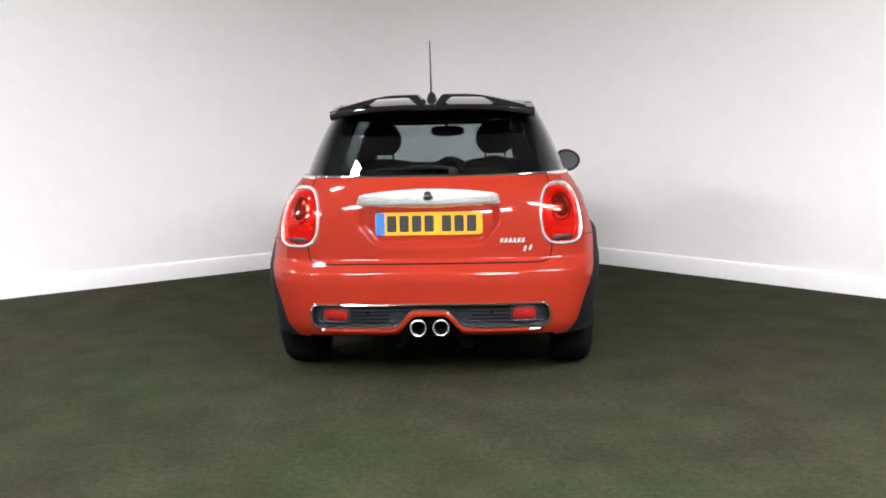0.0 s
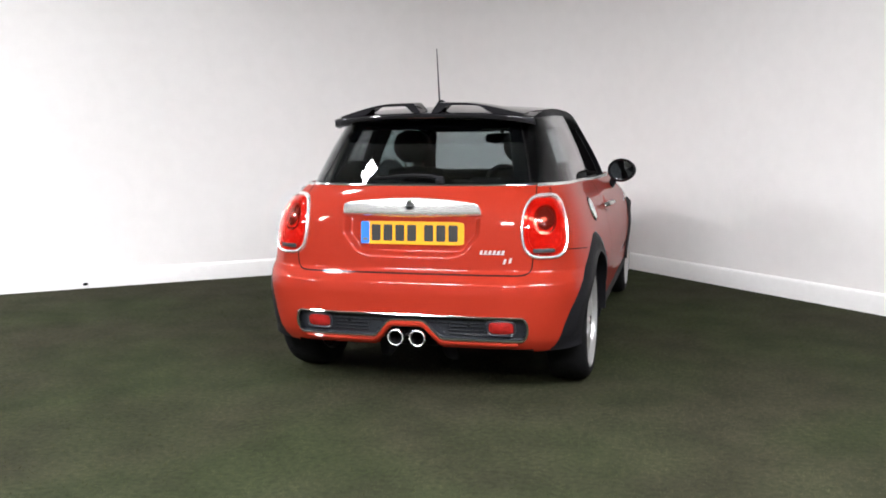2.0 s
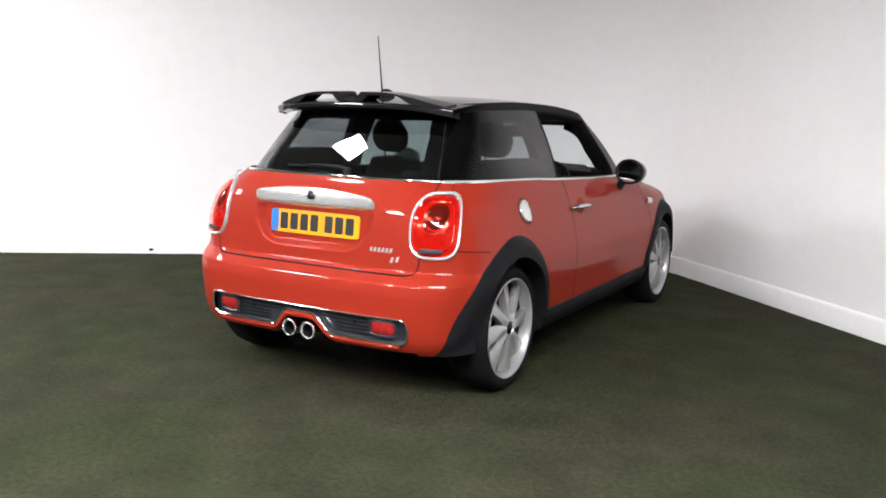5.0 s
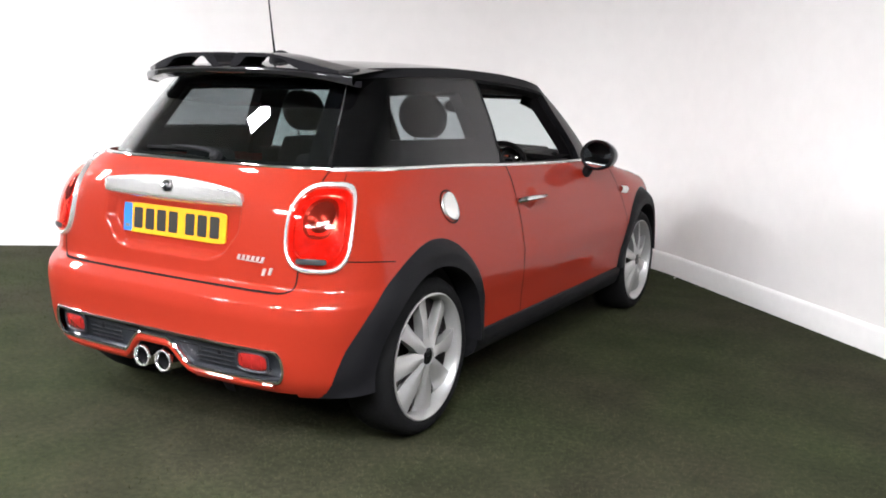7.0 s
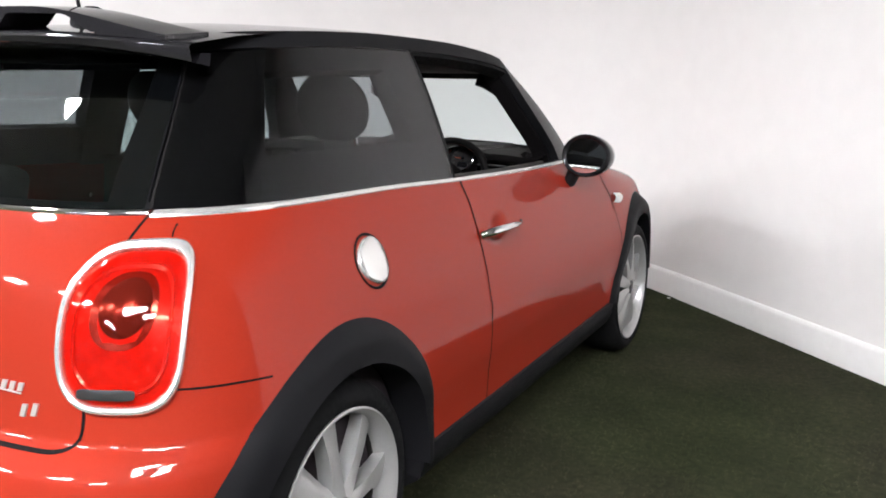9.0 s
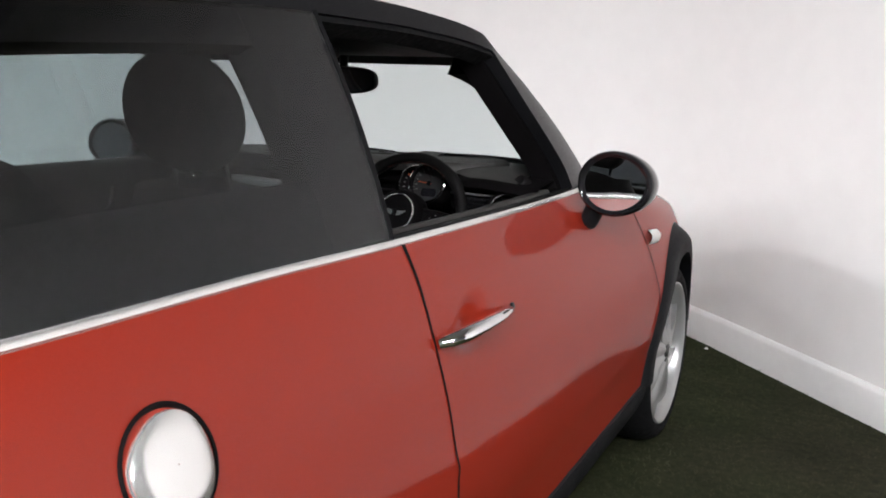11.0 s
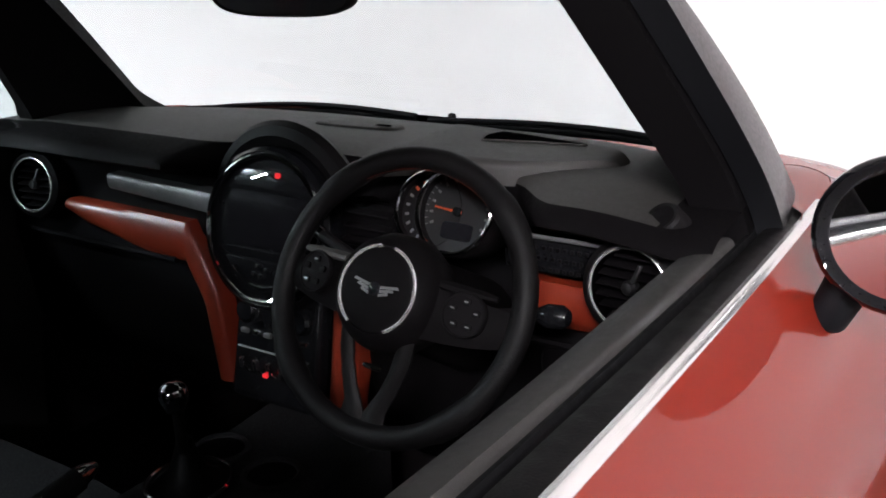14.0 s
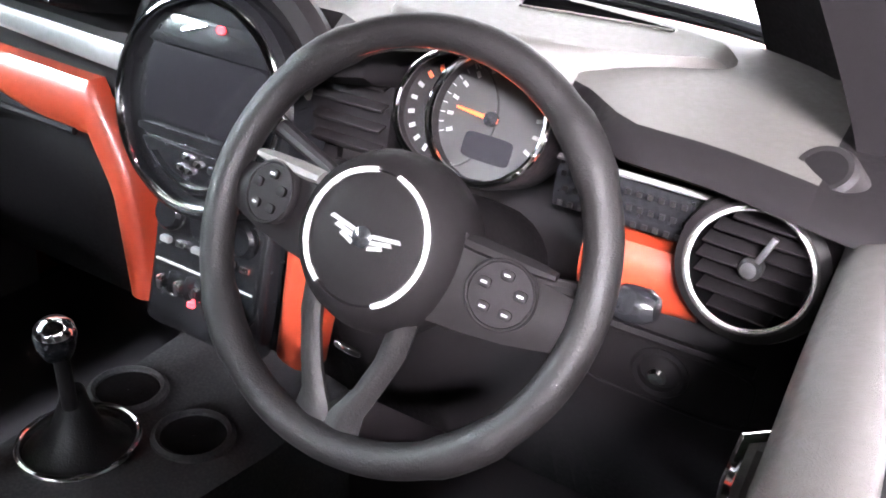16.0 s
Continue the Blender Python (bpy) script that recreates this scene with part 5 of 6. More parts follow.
part("display_arc", torus(0.074, 0.0018, m @ Matrix.Translation((0, -0.012, -0.002)), 30, 6, 222, 318), CHROME, display)
for x, y in ((-0.006, -0.056), (0.010, -0.060), (0.0, -0.070), (-0.012, -0.068)):
    part("display_button", Geo().prism(rounded(0.011, 0.007, 3, 16, x, y), 0.004, m @ Matrix.Translation((0, 0, -0.004)), 0.001), CHROME, display)
part("display_button", Geo().prism(rounded(0.026, 0.012, 3, 20, 0.036, -0.062), 0.003, m @ Matrix.Translation((0, 0, -0.004)), 0.001), PIANO, display)
part("display_brow", Geo().tube([(CX + 0.124 * math.cos(radians(t)), 1.66, 0.905 + 0.124 * math.sin(radians(t))) for t in spaced(20, 160, 24)], 0.020, 8), TRIM, dash)

m = at_rear(CX, 1.612, 0.715, 12)
stack = part("switch_panel", Geo().box((0.165, 0.19, 0.04), m @ Matrix.Translation((0, 0, -0.016)), 0.012, 3), PIANO, dash, "black switch panel under the display")
for x in (-0.052, 0.0, 0.052):
    k = part("climate_knob", Geo().lathe([(0.019, 0.0), (0.019, 0.012), (0.015, 0.016), (0.0, 0.016)], m @ Matrix.Translation((x, 0.045, 0.003)), 28, False), PIANO, stack)
    part("knob_ring", torus(0.019, 0.0018, m @ Matrix.Translation((x, 0.045, 0.008)), 32, 6), CHROME, k)
for i, x in enumerate(spaced(-0.058, 0.058, 6)):
    part("switch", Geo().box((0.014, 0.008, 0.008), m @ Matrix.Translation((x, 0.012, 0.006)), 0.002), CHROME if i % 2 else GREY_TRIM, stack)
for i, x in enumerate((-0.052, -0.026, 0.0, 0.026, 0.052)):
    part("toggle", Geo().box((0.008, 0.018, 0.012), m @ Matrix.Translation((x, -0.036, 0.012)) @ Matrix.Rotation(radians(14), 4, "X"), 0.003), CHROME, stack, "chrome toggle switch")
    if i == 2:
        part("start_lamp", Geo().box((0.009, 0.007, 0.006), m @ Matrix.Translation((x, -0.046, 0.018)), 0.002), GLOW_RED, stack, "small glowing red start lamp")
    part("toggle_guard", torus(0.014, 0.0018, m @ Matrix.Translation((x + 0.013, -0.036, 0.006)), 16, 6, 200, 340), CHROME, stack)
part("stack_line", Geo().tube([m @ Vector((x, -0.014, 0.005)) for x in (-0.07, 0.07)], 0.0016, 6), GREY_TRIM, stack)

# air outlet behind the wheel, with flat blades beside an upright bar
m = at_rear(0.176, 1.648, 0.925, 6)
outlet = part("air_outlet", Geo().box((0.100, 0.085, 0.03), m @ Matrix.Translation((0, 0, -0.012)), 0.008, 2), LOWER, dash, "dark air outlet behind the steering wheel")
for k in range(4):
    part("outlet_blade", Geo().box((0.078, 0.0035, 0.014), m @ Matrix.Translation((0.006, -0.030 + 0.020 * k, 0.008)) @ Matrix.Rotation(radians(20), 4, "X"), 0.001), TRIM, outlet)
part("outlet_bar", Geo().tube([m @ Vector((-0.052 + 0.008 * math.sin(1.6 * k), -0.048 + 0.100 * k, 0.010)) for k in spaced(0, 1, 8)], [0.004, 0.007, 0.009, 0.009, 0.009, 0.008, 0.006, 0.004], 10, flat=0.6), DASH, outlet, "grey upright bar of the outlet")
for k in range(3):
    part("outlet_switch", Geo().box((0.016, 0.012, 0.010), m @ Matrix.Translation((-0.024 + 0.026 * k, -0.056, 0.006)), 0.003), TRIM, outlet)

# dials on the steering column
DIALS = at_rear(0.353, 1.586, 0.974, 22, -4)
pod = part("dial_pod", Geo().lathe([(0.040, -0.09), (0.052, -0.06), (0.0575, -0.010), (0.056, 0.004), (0.0525, 0.002), (0.0515, -0.012)], DIALS, 56, False), TRIM, car, "round speed dial in a chrome ring on the column")
part("dial_ring", torus(0.0535, 0.0032, DIALS @ Matrix.Translation((0, 0, 0.003)), 56), CHROME, pod, "chrome ring")
part("dial_face", Geo().lathe([(0.0515, -0.011), (0.0, -0.011)], DIALS, 48, False), DIAL, pod)
for i in range(13):
    t = radians(205 - 230 * i / 12)
    part("dial_mark", Geo().box((0.0055, 0.0030, 0.0006), DIALS @ Matrix.Rotation(t, 4, "Z") @ Matrix.Translation((0.041, 0, -0.0103)), 0.0), MARK, pod)
for i in range(25):
    t = radians(205 - 230 * i / 24)
    part("dial_tick", Geo().box((0.0042, 0.0010, 0.0006), DIALS @ Matrix.Rotation(t, 4, "Z") @ Matrix.Translation((0.0485, 0, -0.0103)), 0.0), MARK, pod)
part("dial_display", Geo().prism(rounded(0.046, 0.022, 6, 24, 0.002, -0.024), 0.0008, DIALS @ Matrix.Translation((0, 0, -0.0108))), SCREEN, pod)
part("needle", Geo().prism([(0.006, -0.002), (-0.034, -0.0009), (-0.034, 0.0009), (0.006, 0.002)], 0.0015, DIALS @ Matrix.Rotation(radians(-4), 4, "Z") @ Matrix.Translation((0, 0, -0.007))), NEEDLE, pod, "orange pointer")
part("needle_cap", Geo().lathe([(0.006, -0.009), (0.006, -0.004), (0.0, -0.003)], DIALS, 20, False), PIANO, pod)
TACH = DIALS @ Matrix.Translation((-0.047, -0.003, -0.012))
tach = part("rev_counter", Geo().lathe([(0.036, -0.07), (0.050, -0.02), (0.0505, 0.002), (0.047, 0.000), (0.046, -0.008), (0.0, -0.008)], TACH, 48, False), TRIM, pod, "rev counter half behind the speed dial")
part("rev_ring", torus(0.0485, 0.0028, TACH @ Matrix.Translation((0, 0, 0.002)), 48, 8, 60, 300), CHROME, tach)
for i in range(8):
    t = radians(120 + 130 * i / 7)
    part("rev_mark", Geo().box((0.006, 0.0035, 0.0006), TACH @ Matrix.Rotation(t, 4, "Z") @ Matrix.Translation((0.038, 0, -0.0073)), 0.0), NEEDLE if i < 2 else MARK, tach)

# steering wheel
SW = at_rear(0.333, 1.485, 0.894, 26) @ Matrix.Rotation(radians(-4), 4, "Z")
rim_pts = [SW @ Vector((0.1645 * math.cos(t), 0.1645 * math.sin(t), 0)) for t in spaced(0, 2 * math.pi * 95 / 96, 96)]
wheel_rim = part("steering_wheel", Geo().tube(rim_pts, [0.0142 + 0.0018 * (abs(math.sin(2 * t)) > 0.93) for t in spaced(0, 2 * math.pi * 95 / 96, 96)], 16, True), LEATHER, car, "black leather three-spoke steering wheel", angle=60)
part("rim_stitch", torus(0.1515, 0.0012, SW @ Matrix.Translation((0, 0, 0.003)), 96, 5, 55, 125), ORANGE, wheel_rim)
part("hub_pad", Geo().lathe([(0.040, -0.060), (0.062, -0.040), (0.071, -0.012), (0.070, 0.014), (0.064, 0.030), (0.054, 0.040), (0.0505, 0.0415), (0.049, 0.039), (0.0455, 0.041), (0.030, 0.0445), (0.0, 0.046)], SW, 64, False), WHEEL, wheel_rim, "domed steering wheel hub")
part("hub_ring", torus(0.0500, 0.0023, SW @ Matrix.Translation((0, 0, 0.0420)), 64, 8, -60, 80), BRIGHT, wheel_rim, "chrome arc round the hub")
part("hub_ring", torus(0.0500, 0.0023, SW @ Matrix.Translation((0, 0, 0.0420)), 64, 8, 100, 240), BRIGHT, wheel_rim, "chrome arc round the hub")
for s in (1, -1):
    for k in range(3):
        y = 0.006 - 0.0046 * k
        part("hub_emblem", Geo().prism([(s * 0.007, y - 0.0045), (s * (0.031 - 0.006 * k), y - 0.0005), (s * (0.029 - 0.006 * k), y + 0.0022), (s * 0.007, y - 0.0015)][:: s], 0.0016, SW @ Matrix.Translation((0, 0, 0.0450))), EMBLEM, wheel_rim)
part("hub_emblem", Geo().lathe([(0.008, 0.044), (0.008, 0.047), (0.005, 0.0485), (0.0, 0.049)], SW, 24, False), PIANO, wheel_rim)


def spoke_arm(points, widths, thick, mat, lab=""):
    rows, low = [], []
    for (x, y, z), w in zip(points, widths):
        d = Vector((x, y, 0)).normalized()
        n = Vector((-d.y, d.x, 0))
        rows.append([SW @ (Vector((x, y, z)) + n * q * w + Vector((0, 0, -0.006 * q * q))) for q in spaced(-1, 1, 9)])
        low.append([SW @ (Vector((x, y, z - thick)) + n * q * w * 0.85) for q in spaced(-1, 1, 9)])
    return part("wheel_spoke", Geo().slab(rows, low), mat, wheel_rim, lab, angle=50)


for s in (1, -1):
    spoke_arm([(s * 0.055, -0.004, 0.024), (s * 0.085, -0.008, 0.018), (s * 0.115, -0.008, 0.012), (s * 0.140, -0.006, 0.007), (s * 0.160, -0.004, 0.002)], [0.036, 0.030, 0.026, 0.022, 0.018], 0.020, WHEEL)
    pod_at = SW @ Matrix.Translation((s * 0.104, 0.000, 0.015)) @ Matrix.Rotation(radians(s * 10), 4, "Y")
    b = part("button_pod", Geo().prism(rounded(0.052, 0.049, 2.4, 32), 0.008, pod_at, 0.0025), LOWER, wheel_rim, "round black button pod")
    part("pod_edge", torus(0.0245, 0.0016, pod_at @ Matrix.Translation((0, 0, 0.008)), 32, 6), WHEEL, b)
    for i in range(5):
        t = 2 * math.pi * i / 5 + 0.3
        part("wheel_button", Geo().prism(rounded(0.010, 0.008, 3, 16), 0.003, pod_at @ Matrix.Translation((0.0145 * math.cos(t), 0.0145 * math.sin(t), 0.008)), 0.001), WHEEL, b)
        if s > 0 or i % 2:
            part("button_mark", Geo().box((0.0045, 0.0016, 0.0005), pod_at @ Matrix.Translation((0.0145 * math.cos(t), 0.0145 * math.sin(t), 0.0113)), 0.0), GREY_TRIM, b)
    part("spoke_bar", Geo().tube([SW @ Vector((s * x, 0.026 - 0.10 * (x - 0.07) ** 2, 0.018 - 0.1 * (x - 0.06))) for x in spaced(0.066, 0.135, 8)], [0.008, 0.009, 0.009, 0.009, 0.008, 0.008, 0.007, 0.005], 8, flat=0.6), DASH if s < 0 else WHEEL, wheel_rim)
    # lower double spoke
    spoke_arm([(s * 0.042, -0.048, 0.022), (s * 0.038, -0.080, 0.014), (s * 0.028, -0.110, 0.008), (s * 0.016, -0.136, 0.003), (s * 0.012, -0.160, 0.0)], [0.014, 0.0130, 0.0120, 0.014, 0.020], 0.012, LEATHER)
part("spoke_badge", Geo().prism(rounded(0.026, 0.007, 3, 20, 0, -0.088), 0.002, SW @ Matrix.Translation((0, 0, 0.004)), 0.0006), CHROME, wheel_rim)
part("column_shroud", Geo().tube([SW @ Vector((0, 0, -0.03)), SW @ Vector((0, -0.004, -0.10)), SW @ Vector((0, -0.01, -0.20))], [0.052, 0.060, 0.066], 24), WHEEL, car, "dark steering column shroud")
stalk = part("column_stalk", Geo().tube([SW @ Vector((0.04, 0.0, -0.055)), SW @ Vector((0.11, 0.012, -0.052)), SW @ Vector((0.165, 0.024, -0.046))], [0.008, 0.007, 0.009], 10), TRIM, car, "black column stalk with a ridged knob")
part("stalk_knob", Geo().tube([SW @ Vector((0.163, 0.0235, -0.046)), SW @ Vector((0.172, 0.025, -0.045)), SW @ Vector((0.190, 0.028, -0.043)), SW @ Vector((0.197, 0.029, -0.042))], [0.010, 0.014, 0.014, 0.009], 14), PIANO, stalk)
stalk = part("column_stalk", Geo().tube([SW @ Vector((-0.04, 0.0, -0.060)), SW @ Vector((-0.12, 0.030, -0.072)), SW @ Vector((-0.190, 0.048, -0.080))], [0.008, 0.007, 0.008], 10), TRIM, car, "black column stalk")
part("stalk_knob", Geo().tube([SW @ Vector((-0.188, 0.047, -0.080)), SW @ Vector((-0.206, 0.052, -0.082)), SW @ Vector((-0.216, 0.054, -0.083))], [0.010, 0.012, 0.006], 12), CHROME, stalk)

# centre console with cup holders, gear lever and handbrake
g = Geo()
rows = []
for y, h, w in ((1.72, 0.545, 0.13), (1.66, 0.540, 0.13), (1.58, 0.536, 0.128), (1.50, 0.542, 0.122), (1.38, 0.55, 0.112), (1.25, 0.56, 0.10), (1.05, 0.57, 0.095), (0.85, 0.57, 0.095)):
    rows.append([(CX + s * w * k, y, z) for s, k, z in ((-1, 1.05, 0.32), (-1, 1.0, h - 0.03), (-1, 0.94, h - 0.006), (-1, 0.7, h), (0, 0, h), (1, 0.7, h), (1, 0.94, h - 0.006), (1, 1.0, h - 0.03), (1, 1.05, 0.32))])
console = part("centre_console", Geo().grid(rows), CLOTH, car, "dark centre console between the seats", angle=50)
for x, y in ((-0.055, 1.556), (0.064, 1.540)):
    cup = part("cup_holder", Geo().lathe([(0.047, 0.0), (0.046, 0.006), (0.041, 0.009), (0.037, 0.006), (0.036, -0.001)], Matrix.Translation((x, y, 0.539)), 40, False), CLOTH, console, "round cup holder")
    # flat disc without depth; its dark colour stands for shade in the well
    part("cup_well_shade", Geo().lathe([(0.0365, 0.003), (0.001, 0.003)], Matrix.Translation((x, y, 0.5385)), 32, False), LOWER, cup)
part("gear_ring", torus(0.059, 0.0040, Matrix.Translation((-0.016, 1.454, 0.552)) @ Matrix.Diagonal((1, 1.06, 1, 1)), 56), CHROME, console, "chrome ring round the gear boot")
boot = part("gear_boot", Geo().lathe([(0.056, 0.0), (0.044, 0.008), (0.028, 0.024), (0.020, 0.046), (0.015, 0.060), (0.012, 0.075)], Matrix.Translation((-0.013, 1.450, 0.548)), 24, False), LEATHER, console, "black leather gear boot")
part("gear_lever", Geo().tube([(-0.006, 1.440, 0.61), (0.004, 1.428, 0.690)], 0.008, 12), LEATHER, console)
knob = part("gear_knob", Geo().lathe([(0.010, -0.030), (0.017, -0.024), (0.023, -0.008), (0.0245, 0.006), (0.021, 0.018), (0.013, 0.024), (0.0, 0.0255)], axis((0.003, 1.426, 0.703), (0.05, -0.1, 1)) @ Matrix.Scale(0.82, 4), 32, False), PIANO, console, "rounded gloss gear knob")
part("knob_cap", Geo().lathe([(0.0235, 0.0110), (0.0225, 0.0165), (0.0175, 0.0225), (0.009, 0.0258), (0.0, 0.0268)], axis((0.003, 1.426, 0.703), (0.05, -0.1, 1)) @ Matrix.Scale(0.82, 4), 28, False), CHROME, knob)
brake = part("handbrake", Geo().tube([(-0.02, 0.98, 0.575), (-0.024, 1.10, 0.60), (-0.028, 1.22, 0.625), (-0.030, 1.29, 0.638)], [0.016, 0.017, 0.018, 0.016], 14), LEATHER, console, "leather handbrake lever with a chrome button")
part("brake_button", Geo().tube([(-0.030, 1.288, 0.638), (-0.031, 1.305, 0.641), (-0.031, 1.318, 0.643)], [0.0165, 0.012, 0.006], 14), CHROME, brake)


# front seats and rear bench
def seat(x):
    def cushion(rows_spec):
        rows = []
        for y, z, w, d in rows_spec:
            rows.append([(x + u * w, y + v * d[0], z + v * d[1]) for u, v in rounded(1.0, 1.0, 3.2, 36)])
        return rows
    back = []
    for k in spaced(0, 1, 14):
        y, z = 0.98 - 0.235 * k, 0.46 + 0.61 * k
        w = 0.50 - 0.02 * k - 0.14 * ease((k - 0.78) / 0.22)
        t = 0.15 - 0.05 * k - 0.05 * ease((k - 0.9) / 0.1)
        back.append([(x + u * w, y + v * t, z + v * t * 0.30 - 0.03 * abs(u) * ease((k - 0.8) / 0.2)) for u, v in rounded(1.0, 1.0, 3.4, 36)])
    s = part("front_seat", Geo().grid(back, wrap_u=True), CLOTH, car, "dark cloth front seat with a headrest", angle=60)
    top = back[-1]
    g = Geo()
    g.v = list(top)
    g.f = [tuple(range(36))]
    part("seat_top", g, CLOTH, s)
    base = []
    for k in spaced(0, 1, 12):
        y = 0.92 + 0.50 * k
        h = 0.13 - 0.05 * ease((k - 0.85) / 0.15)
        base.append([(x + u * 0.50, y, 0.43 + 0.05 * k + v * h) for u, v in rounded(1.0, 1.0, 3.4, 36)])
    part("seat_cushion", Geo().grid(base, wrap_u=True), CLOTH, s)
    head = []
    for k in spaced(0, 1, 13):
        e = math.sin(math.pi * min(max(k * 0.94 + 0.03, 0), 1)) ** 0.35
        head.append([(x + u * 0.245 * e * (1 - 0.05 * k), 0.705 - 0.03 * k + v * 0.105 * e, 1.10 + 0.195 * k) for u, v in rounded(1.0, 1.0, 2.8, 36)])
    part("headrest", Geo().grid(head, wrap_u=True), CLOTH, s, angle=60)
    for q in (-1, 1):
        part("headrest_post", Geo().tube([(x + q * 0.06, 0.745, 1.03), (x + q * 0.06, 0.715, 1.13)], 0.006, 8), CHROME, s)


seat(0.345)
seat(-0.345)
bench = []
for k in spaced(0, 1, 10):
    y, z = 0.22 - 0.20 * k, 0.45 + 0.47 * k
    bench.append([(u * 1.12, y + v * 0.14, z) for u, v in rounded(1.0, 1.0, 5, 40)])
rear = part("rear_bench", Geo().grid(bench, wrap_u=True), CLOTH, car, "dark cloth rear bench", angle=60)
part("bench_cushion", Geo().box((1.1, 0.5, 0.16), Matrix.Translation((0, 0.42, 0.44)), 0.05, 3), CLOTH, rear)
for x in (-0.30, 0.30):
    part("bench_headrest", Geo().box((0.24, 0.09, 0.13), Matrix.Translation((x, 0.0, 0.985)) @ Matrix.Rotation(radians(-14), 4, "X"), 0.035, 3), CLOTH, rear)
part("parcel_shelf", Geo().box((1.0, 0.36, 0.02), Matrix.Translation((0, -0.17, 0.935)), 0.006), TRIM, car, "dark parcel shelf")


ORIGIN = Vector((0, 0, 0))

# inner doors
for s in (1, -1):
    prof = [(0.706, 0.990), (0.705, 0.996), (0.700, 1.003), (0.692, 1.006), (0.670, 1.004), (0.655, 0.998), (0.647, 0.985), (0.644, 0.95), (0.650, 0.88), (0.660, 0.80), (0.640, 0.72), (0.620, 0.64), (0.640, 0.56), (0.655, 0.36)]
    rows = []
    for y in spaced(0.68, 1.63, 40):
        lift_y = BELT(y) - 1.003
        k = ease((y - 1.50) / 0.25)
        inner = 0.018 - 0.006 * ease((y - 1.1) / 0.4)
        rows.append([(s * (x - 0.042 + inner * min(1.0, (0.706 - x) / 0.03)), y, z + lift_y * (z > 0.8)) for x, z in prof])
    g = Geo().grid(rows)
    if s > 0:
        g.f = [f[::-1] for f in g.f]
    card = part("door_lining", g, CARD, PANELS["door" if s > 0 else "door "], "charcoal door lining", angle=50)
    seal_rows = [[(s * (x - 0.042), y, z + BELT(y) - 1.003) for x, z in ((0.703, 0.985), (0.704, 0.998), (0.709, 0.999), (0.712, 0.990), (0.716, 0.990), (0.719, 1.001), (0.730, 1.004), (0.744, 1.003), (0.753, 0.998))] for y in spaced(0.68, 1.80, 30)]
    part("window_seal", Geo().grid([r[:5] for r in seal_rows]), RUBBER, card, angle=50)
    part("seal_strip", Geo().grid([r[4:] for r in seal_rows]), LEATHER, card, "black strip between the window slot and the chrome", angle=50)
    part("door_pull", Geo().tube([(s * 0.620, 1.400, 0.905), (s * 0.608, 1.398, 0.900), (s * 0.606, 1.390, 0.875), (s * 0.608, 1.382, 0.850), (s * 0.620, 1.378, 0.838)], [0.007, 0.008, 0.008, 0.008, 0.006], 10), CHROME, card, "chrome inner door handle")

# corner loudspeaker at the foot of the pillar
for s in (1, -1):
    m = axis((s * 0.590, 1.612, 0.986), (-s * 0.5, -0.55, 0.7)) @ Matrix.Scale(0.8, 4)
    t = part("tweeter", Geo().lathe([(0.034, -0.02), (0.034, 0.004), (0.030, 0.009), (0.024, 0.008)], m @ Matrix.Diagonal((1, 0.75, 1, 1)), 32, False), TRIM, dash, "small oval corner loudspeaker")
    part("tweeter_mesh", Geo().lathe([(0.025, 0.007), (0.0, 0.009)], m @ Matrix.Diagonal((1, 0.75, 1, 1)), 28, False), LOWER, t)

# inside mirror and roof switches
m = at_rear(-0.012, 1.690, 1.222, -6, 10)
prof = rounded(0.238, 0.076, 3.0, 48)
rows = [[m @ Vector((x * k, y * k, h)) for x, y in prof] for k, h in ((0.90, 0.002), (0.96, 0.004), (1.0, -0.002), (0.99, -0.018), (0.90, -0.034), (0.6, -0.044), (0.05, -0.048))]
inside = part("inside_mirror", Geo().grid(rows, wrap_u=True), TRIM, car, "black inside mirror under the windscreen", angle=60)
part("mirror_face", Geo().prism([(x * 0.91, y * 0.91) for x, y in prof], 0.001, m @ Matrix.Translation((0, 0, 0.0015))), MIRROR, inside)
part("mirror_arm", Geo().tube([m @ Vector((0.0, 0.0, -0.04)), m @ Vector((0, 0.06, -0.055)), m @ Vector((0, 0.11, -0.06))], [0.014, 0.012, 0.03], 12), TRIM, inside)
roof_unit = part("roof_console", Geo().box((0.24, 0.16, 0.04), Matrix.Translation((0.0, 1.43, 1.312)) @ Matrix.Rotation(radians(-8), 4, "X"), 0.012, 3), TRIM, car, "dark switch unit under the roof")
for i in range(5):
    part("roof_switch", Geo().box((0.012, 0.008, 0.022), Matrix.Translation((-0.05 + 0.025 * i, 1.47, 1.284)), 0.003), DASH, roof_unit)
for s in (1, -1):
    part("sun_visor", Geo().box((0.40, 0.15, 0.02), Matrix.Translation((s * 0.30, 1.36, 1.352)) @ Matrix.Rotation(radians(-12), 4, "X"), 0.008, 2), TRIM, car, "dark folded sun visor")

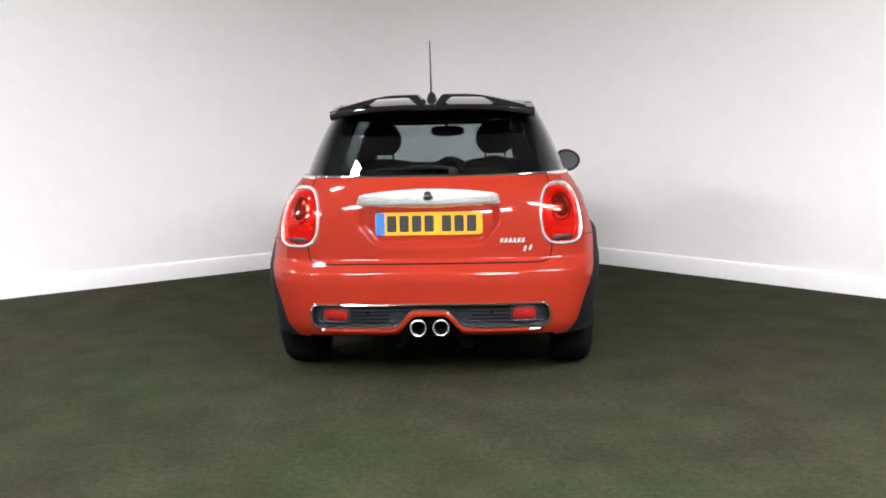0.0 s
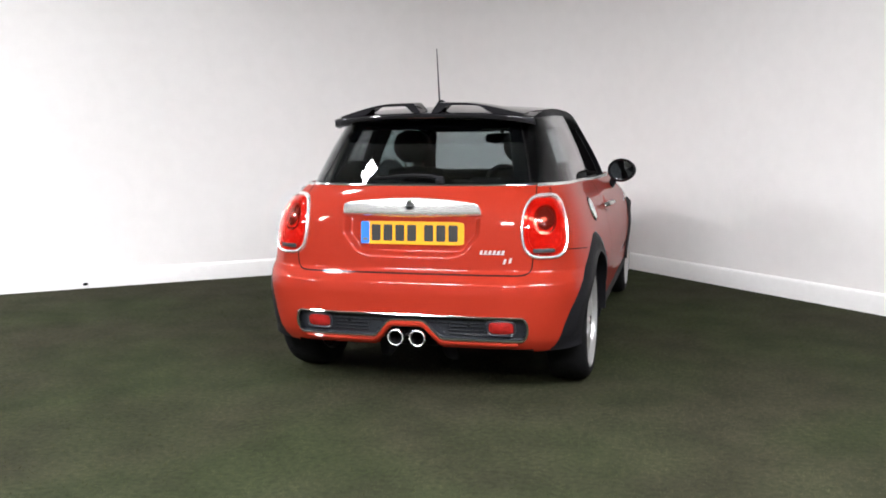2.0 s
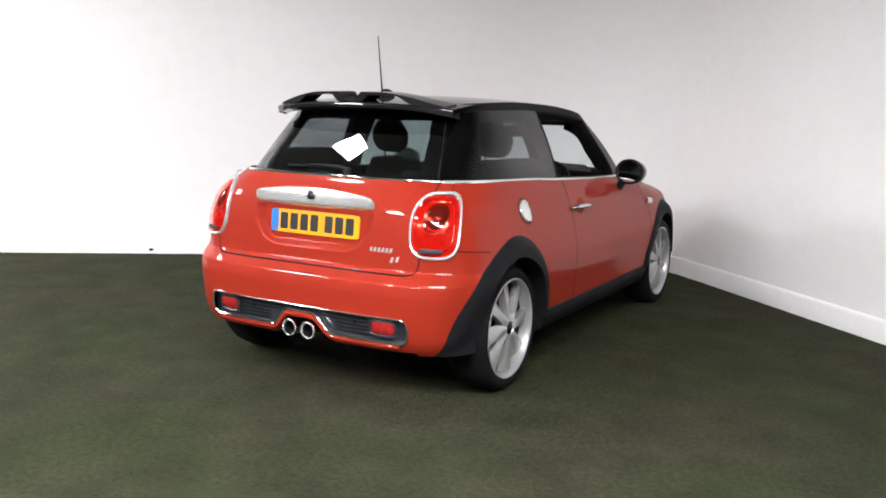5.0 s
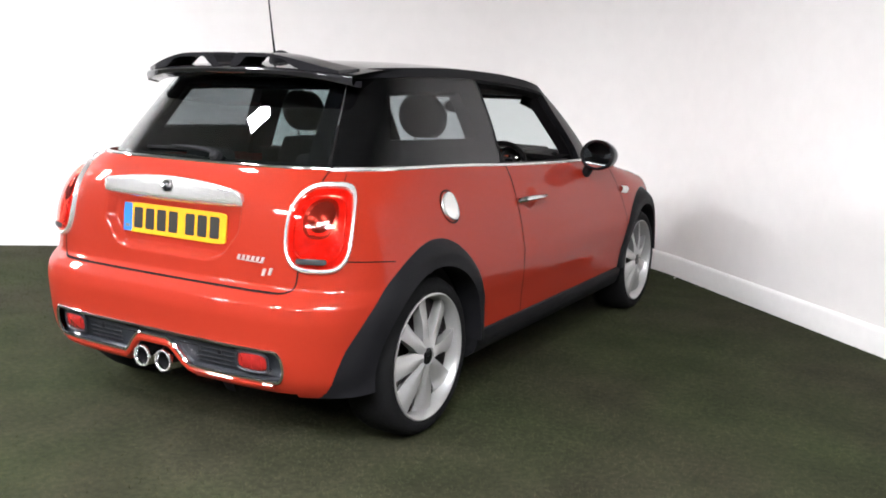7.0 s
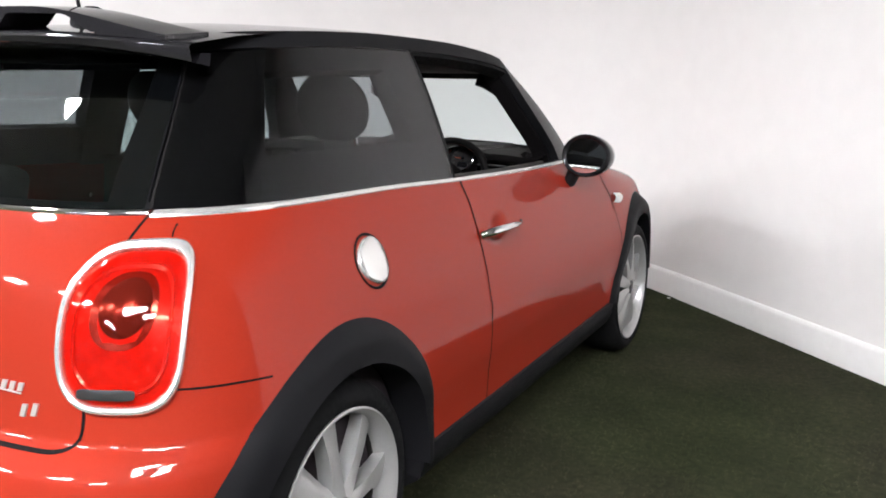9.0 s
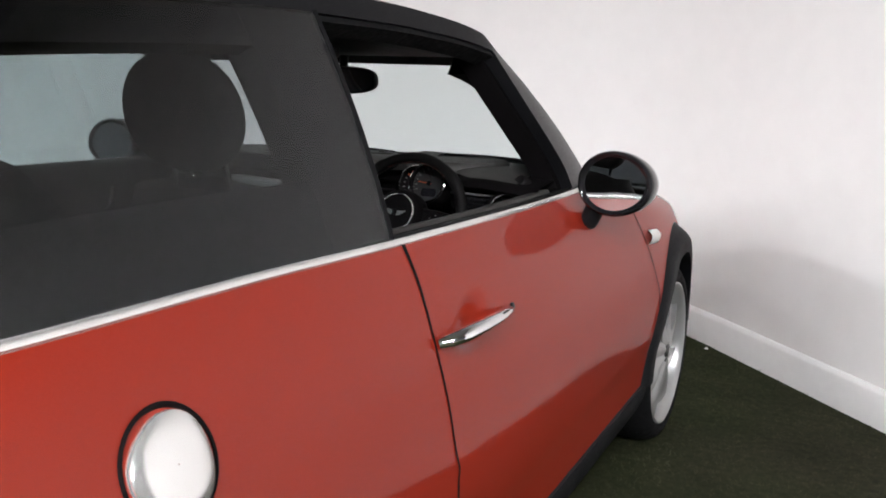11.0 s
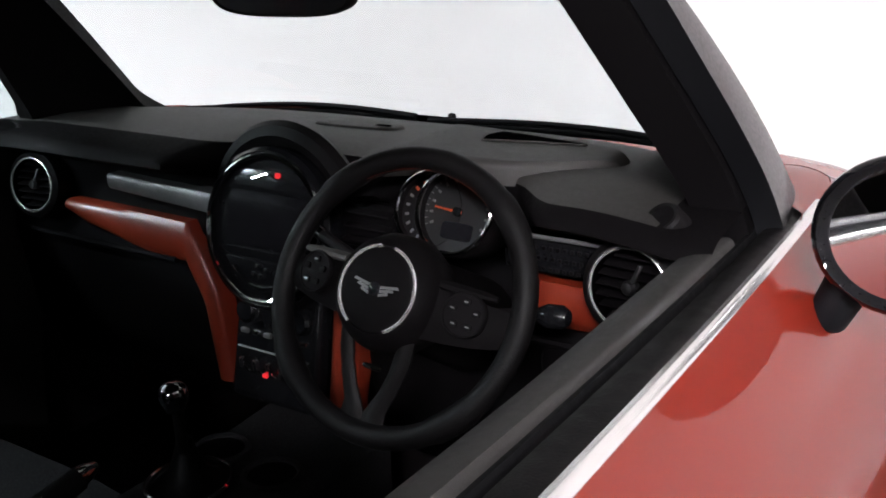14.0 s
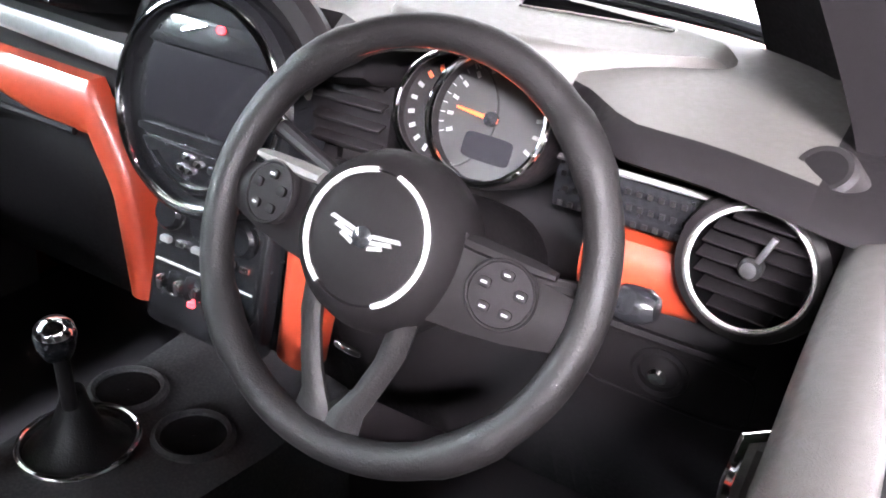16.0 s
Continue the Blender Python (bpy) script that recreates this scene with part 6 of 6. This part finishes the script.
# screen wipers and washer jets at the foot of the windscreen
for x0, x1 in ((0.50, -0.06), (-0.10, -0.58)):
    pts = []
    for k in spaced(0, 1, 14):
        x = x0 + (x1 - x0) * k
        b = 1.45 + 0.74 * (1 - (abs(x) / 0.70) ** 3.8) ** 0.263
        pts.append((x, b - 0.015 - 0.02 * k, BELT(b) + 0.002 + 0.010 * math.sin(math.pi * k)))
    w = part("screen_wiper", Geo().tube(pts, [0.004 + 0.003 * (1 - k) for k in spaced(0, 1, 14)], 8), CLAD, car, "black windscreen wiper at rest")
    part("wiper_rubber", Geo().tube([(x, y + 0.004, z - 0.012) for x, y, z in pts], 0.004, 6), RUBBER, w)
for x, y, z in ((-0.08, 2.28, 0.962), (0.25, 2.34, 0.947)):
    part("washer_jet", Geo().lathe([(0.008, -0.02), (0.009, -0.004), (0.006, 0.001), (0, 0.002)], Matrix.Translation((x, y, z)), 16, False), CLAD, car, "small black washer jet")


# ---- small things about the floor ----
CLIP_AT = axis((-3.606, 1.763, 0.038), (0.595, -0.804, 0))
g = Geo().prism(rounded(0.040, 0.022, 3, 20), 0.018, CLIP_AT, 0.003)
clip = part("skirting_clip", g, CLAD)
tagged(clip, "small dark plastic clip on the white skirting board", "clip")
part("clip_screw", Geo().lathe([(0.004, 0.0), (0.004, 0.002), (0.0, 0.003)], CLIP_AT @ Matrix.Translation((0, 0, 0.018)), 12, False), BRAKE, clip)

rng_bits = random.Random(3)
g = Geo()
for i in range(7):
    a = rng_bits.uniform(0, 2 * math.pi)
    o = Vector((0.765 + rng_bits.uniform(-0.006, 0.006), 3.556 + rng_bits.uniform(-0.006, 0.006), 0.010))
    g.tube([o, o + Vector((0.007 * math.cos(a), 0.007 * math.sin(a), rng_bits.uniform(0.0, 0.006)))], 0.0018, 5)
fluff = part("fluff", g, SKIRT)
tagged(fluff, "tiny scrap of white fluff lying on the turf", "fluff")

# ---- turf pile: short fibres over the part of the floor near the car ----
rng = np.random.default_rng(7)
N = 260000
px, py = rng.uniform(-5.2, 4.6, N), rng.uniform(-4.6, 4.6, N)
keep = (py < 4.36 - 0.949 * px) & (py < 4.42 + 0.74 * px)
px, py = px[keep], py[keep]
N = len(px)
turn, lean, tall = rng.uniform(0, 2 * np.pi, N), rng.normal(0, 0.006, (N, 2)), rng.uniform(0.005, 0.010, N)
half = rng.uniform(0.0014, 0.0030, N)
co = np.zeros((N, 3, 3))
co[:, 0, 0], co[:, 0, 1] = px - half * np.cos(turn), py - half * np.sin(turn)
co[:, 1, 0], co[:, 1, 1] = px + half * np.cos(turn), py + half * np.sin(turn)
co[:, 2, 0], co[:, 2, 1], co[:, 2, 2] = px + lean[:, 0], py + lean[:, 1], tall
me = bpy.data.meshes.new("turf_pile")
me.vertices.add(3 * N)
me.vertices.foreach_set("co", co.ravel())
me.loops.add(3 * N)
me.loops.foreach_set("vertex_index", np.arange(3 * N))
me.polygons.add(N)
me.polygons.foreach_set("loop_start", np.arange(0, 3 * N, 3))
me.update()
me.materials.append(BLADE)
tagged(new("turf_pile", me), "short green fibres of the artificial turf", "turf", kind="stuff")
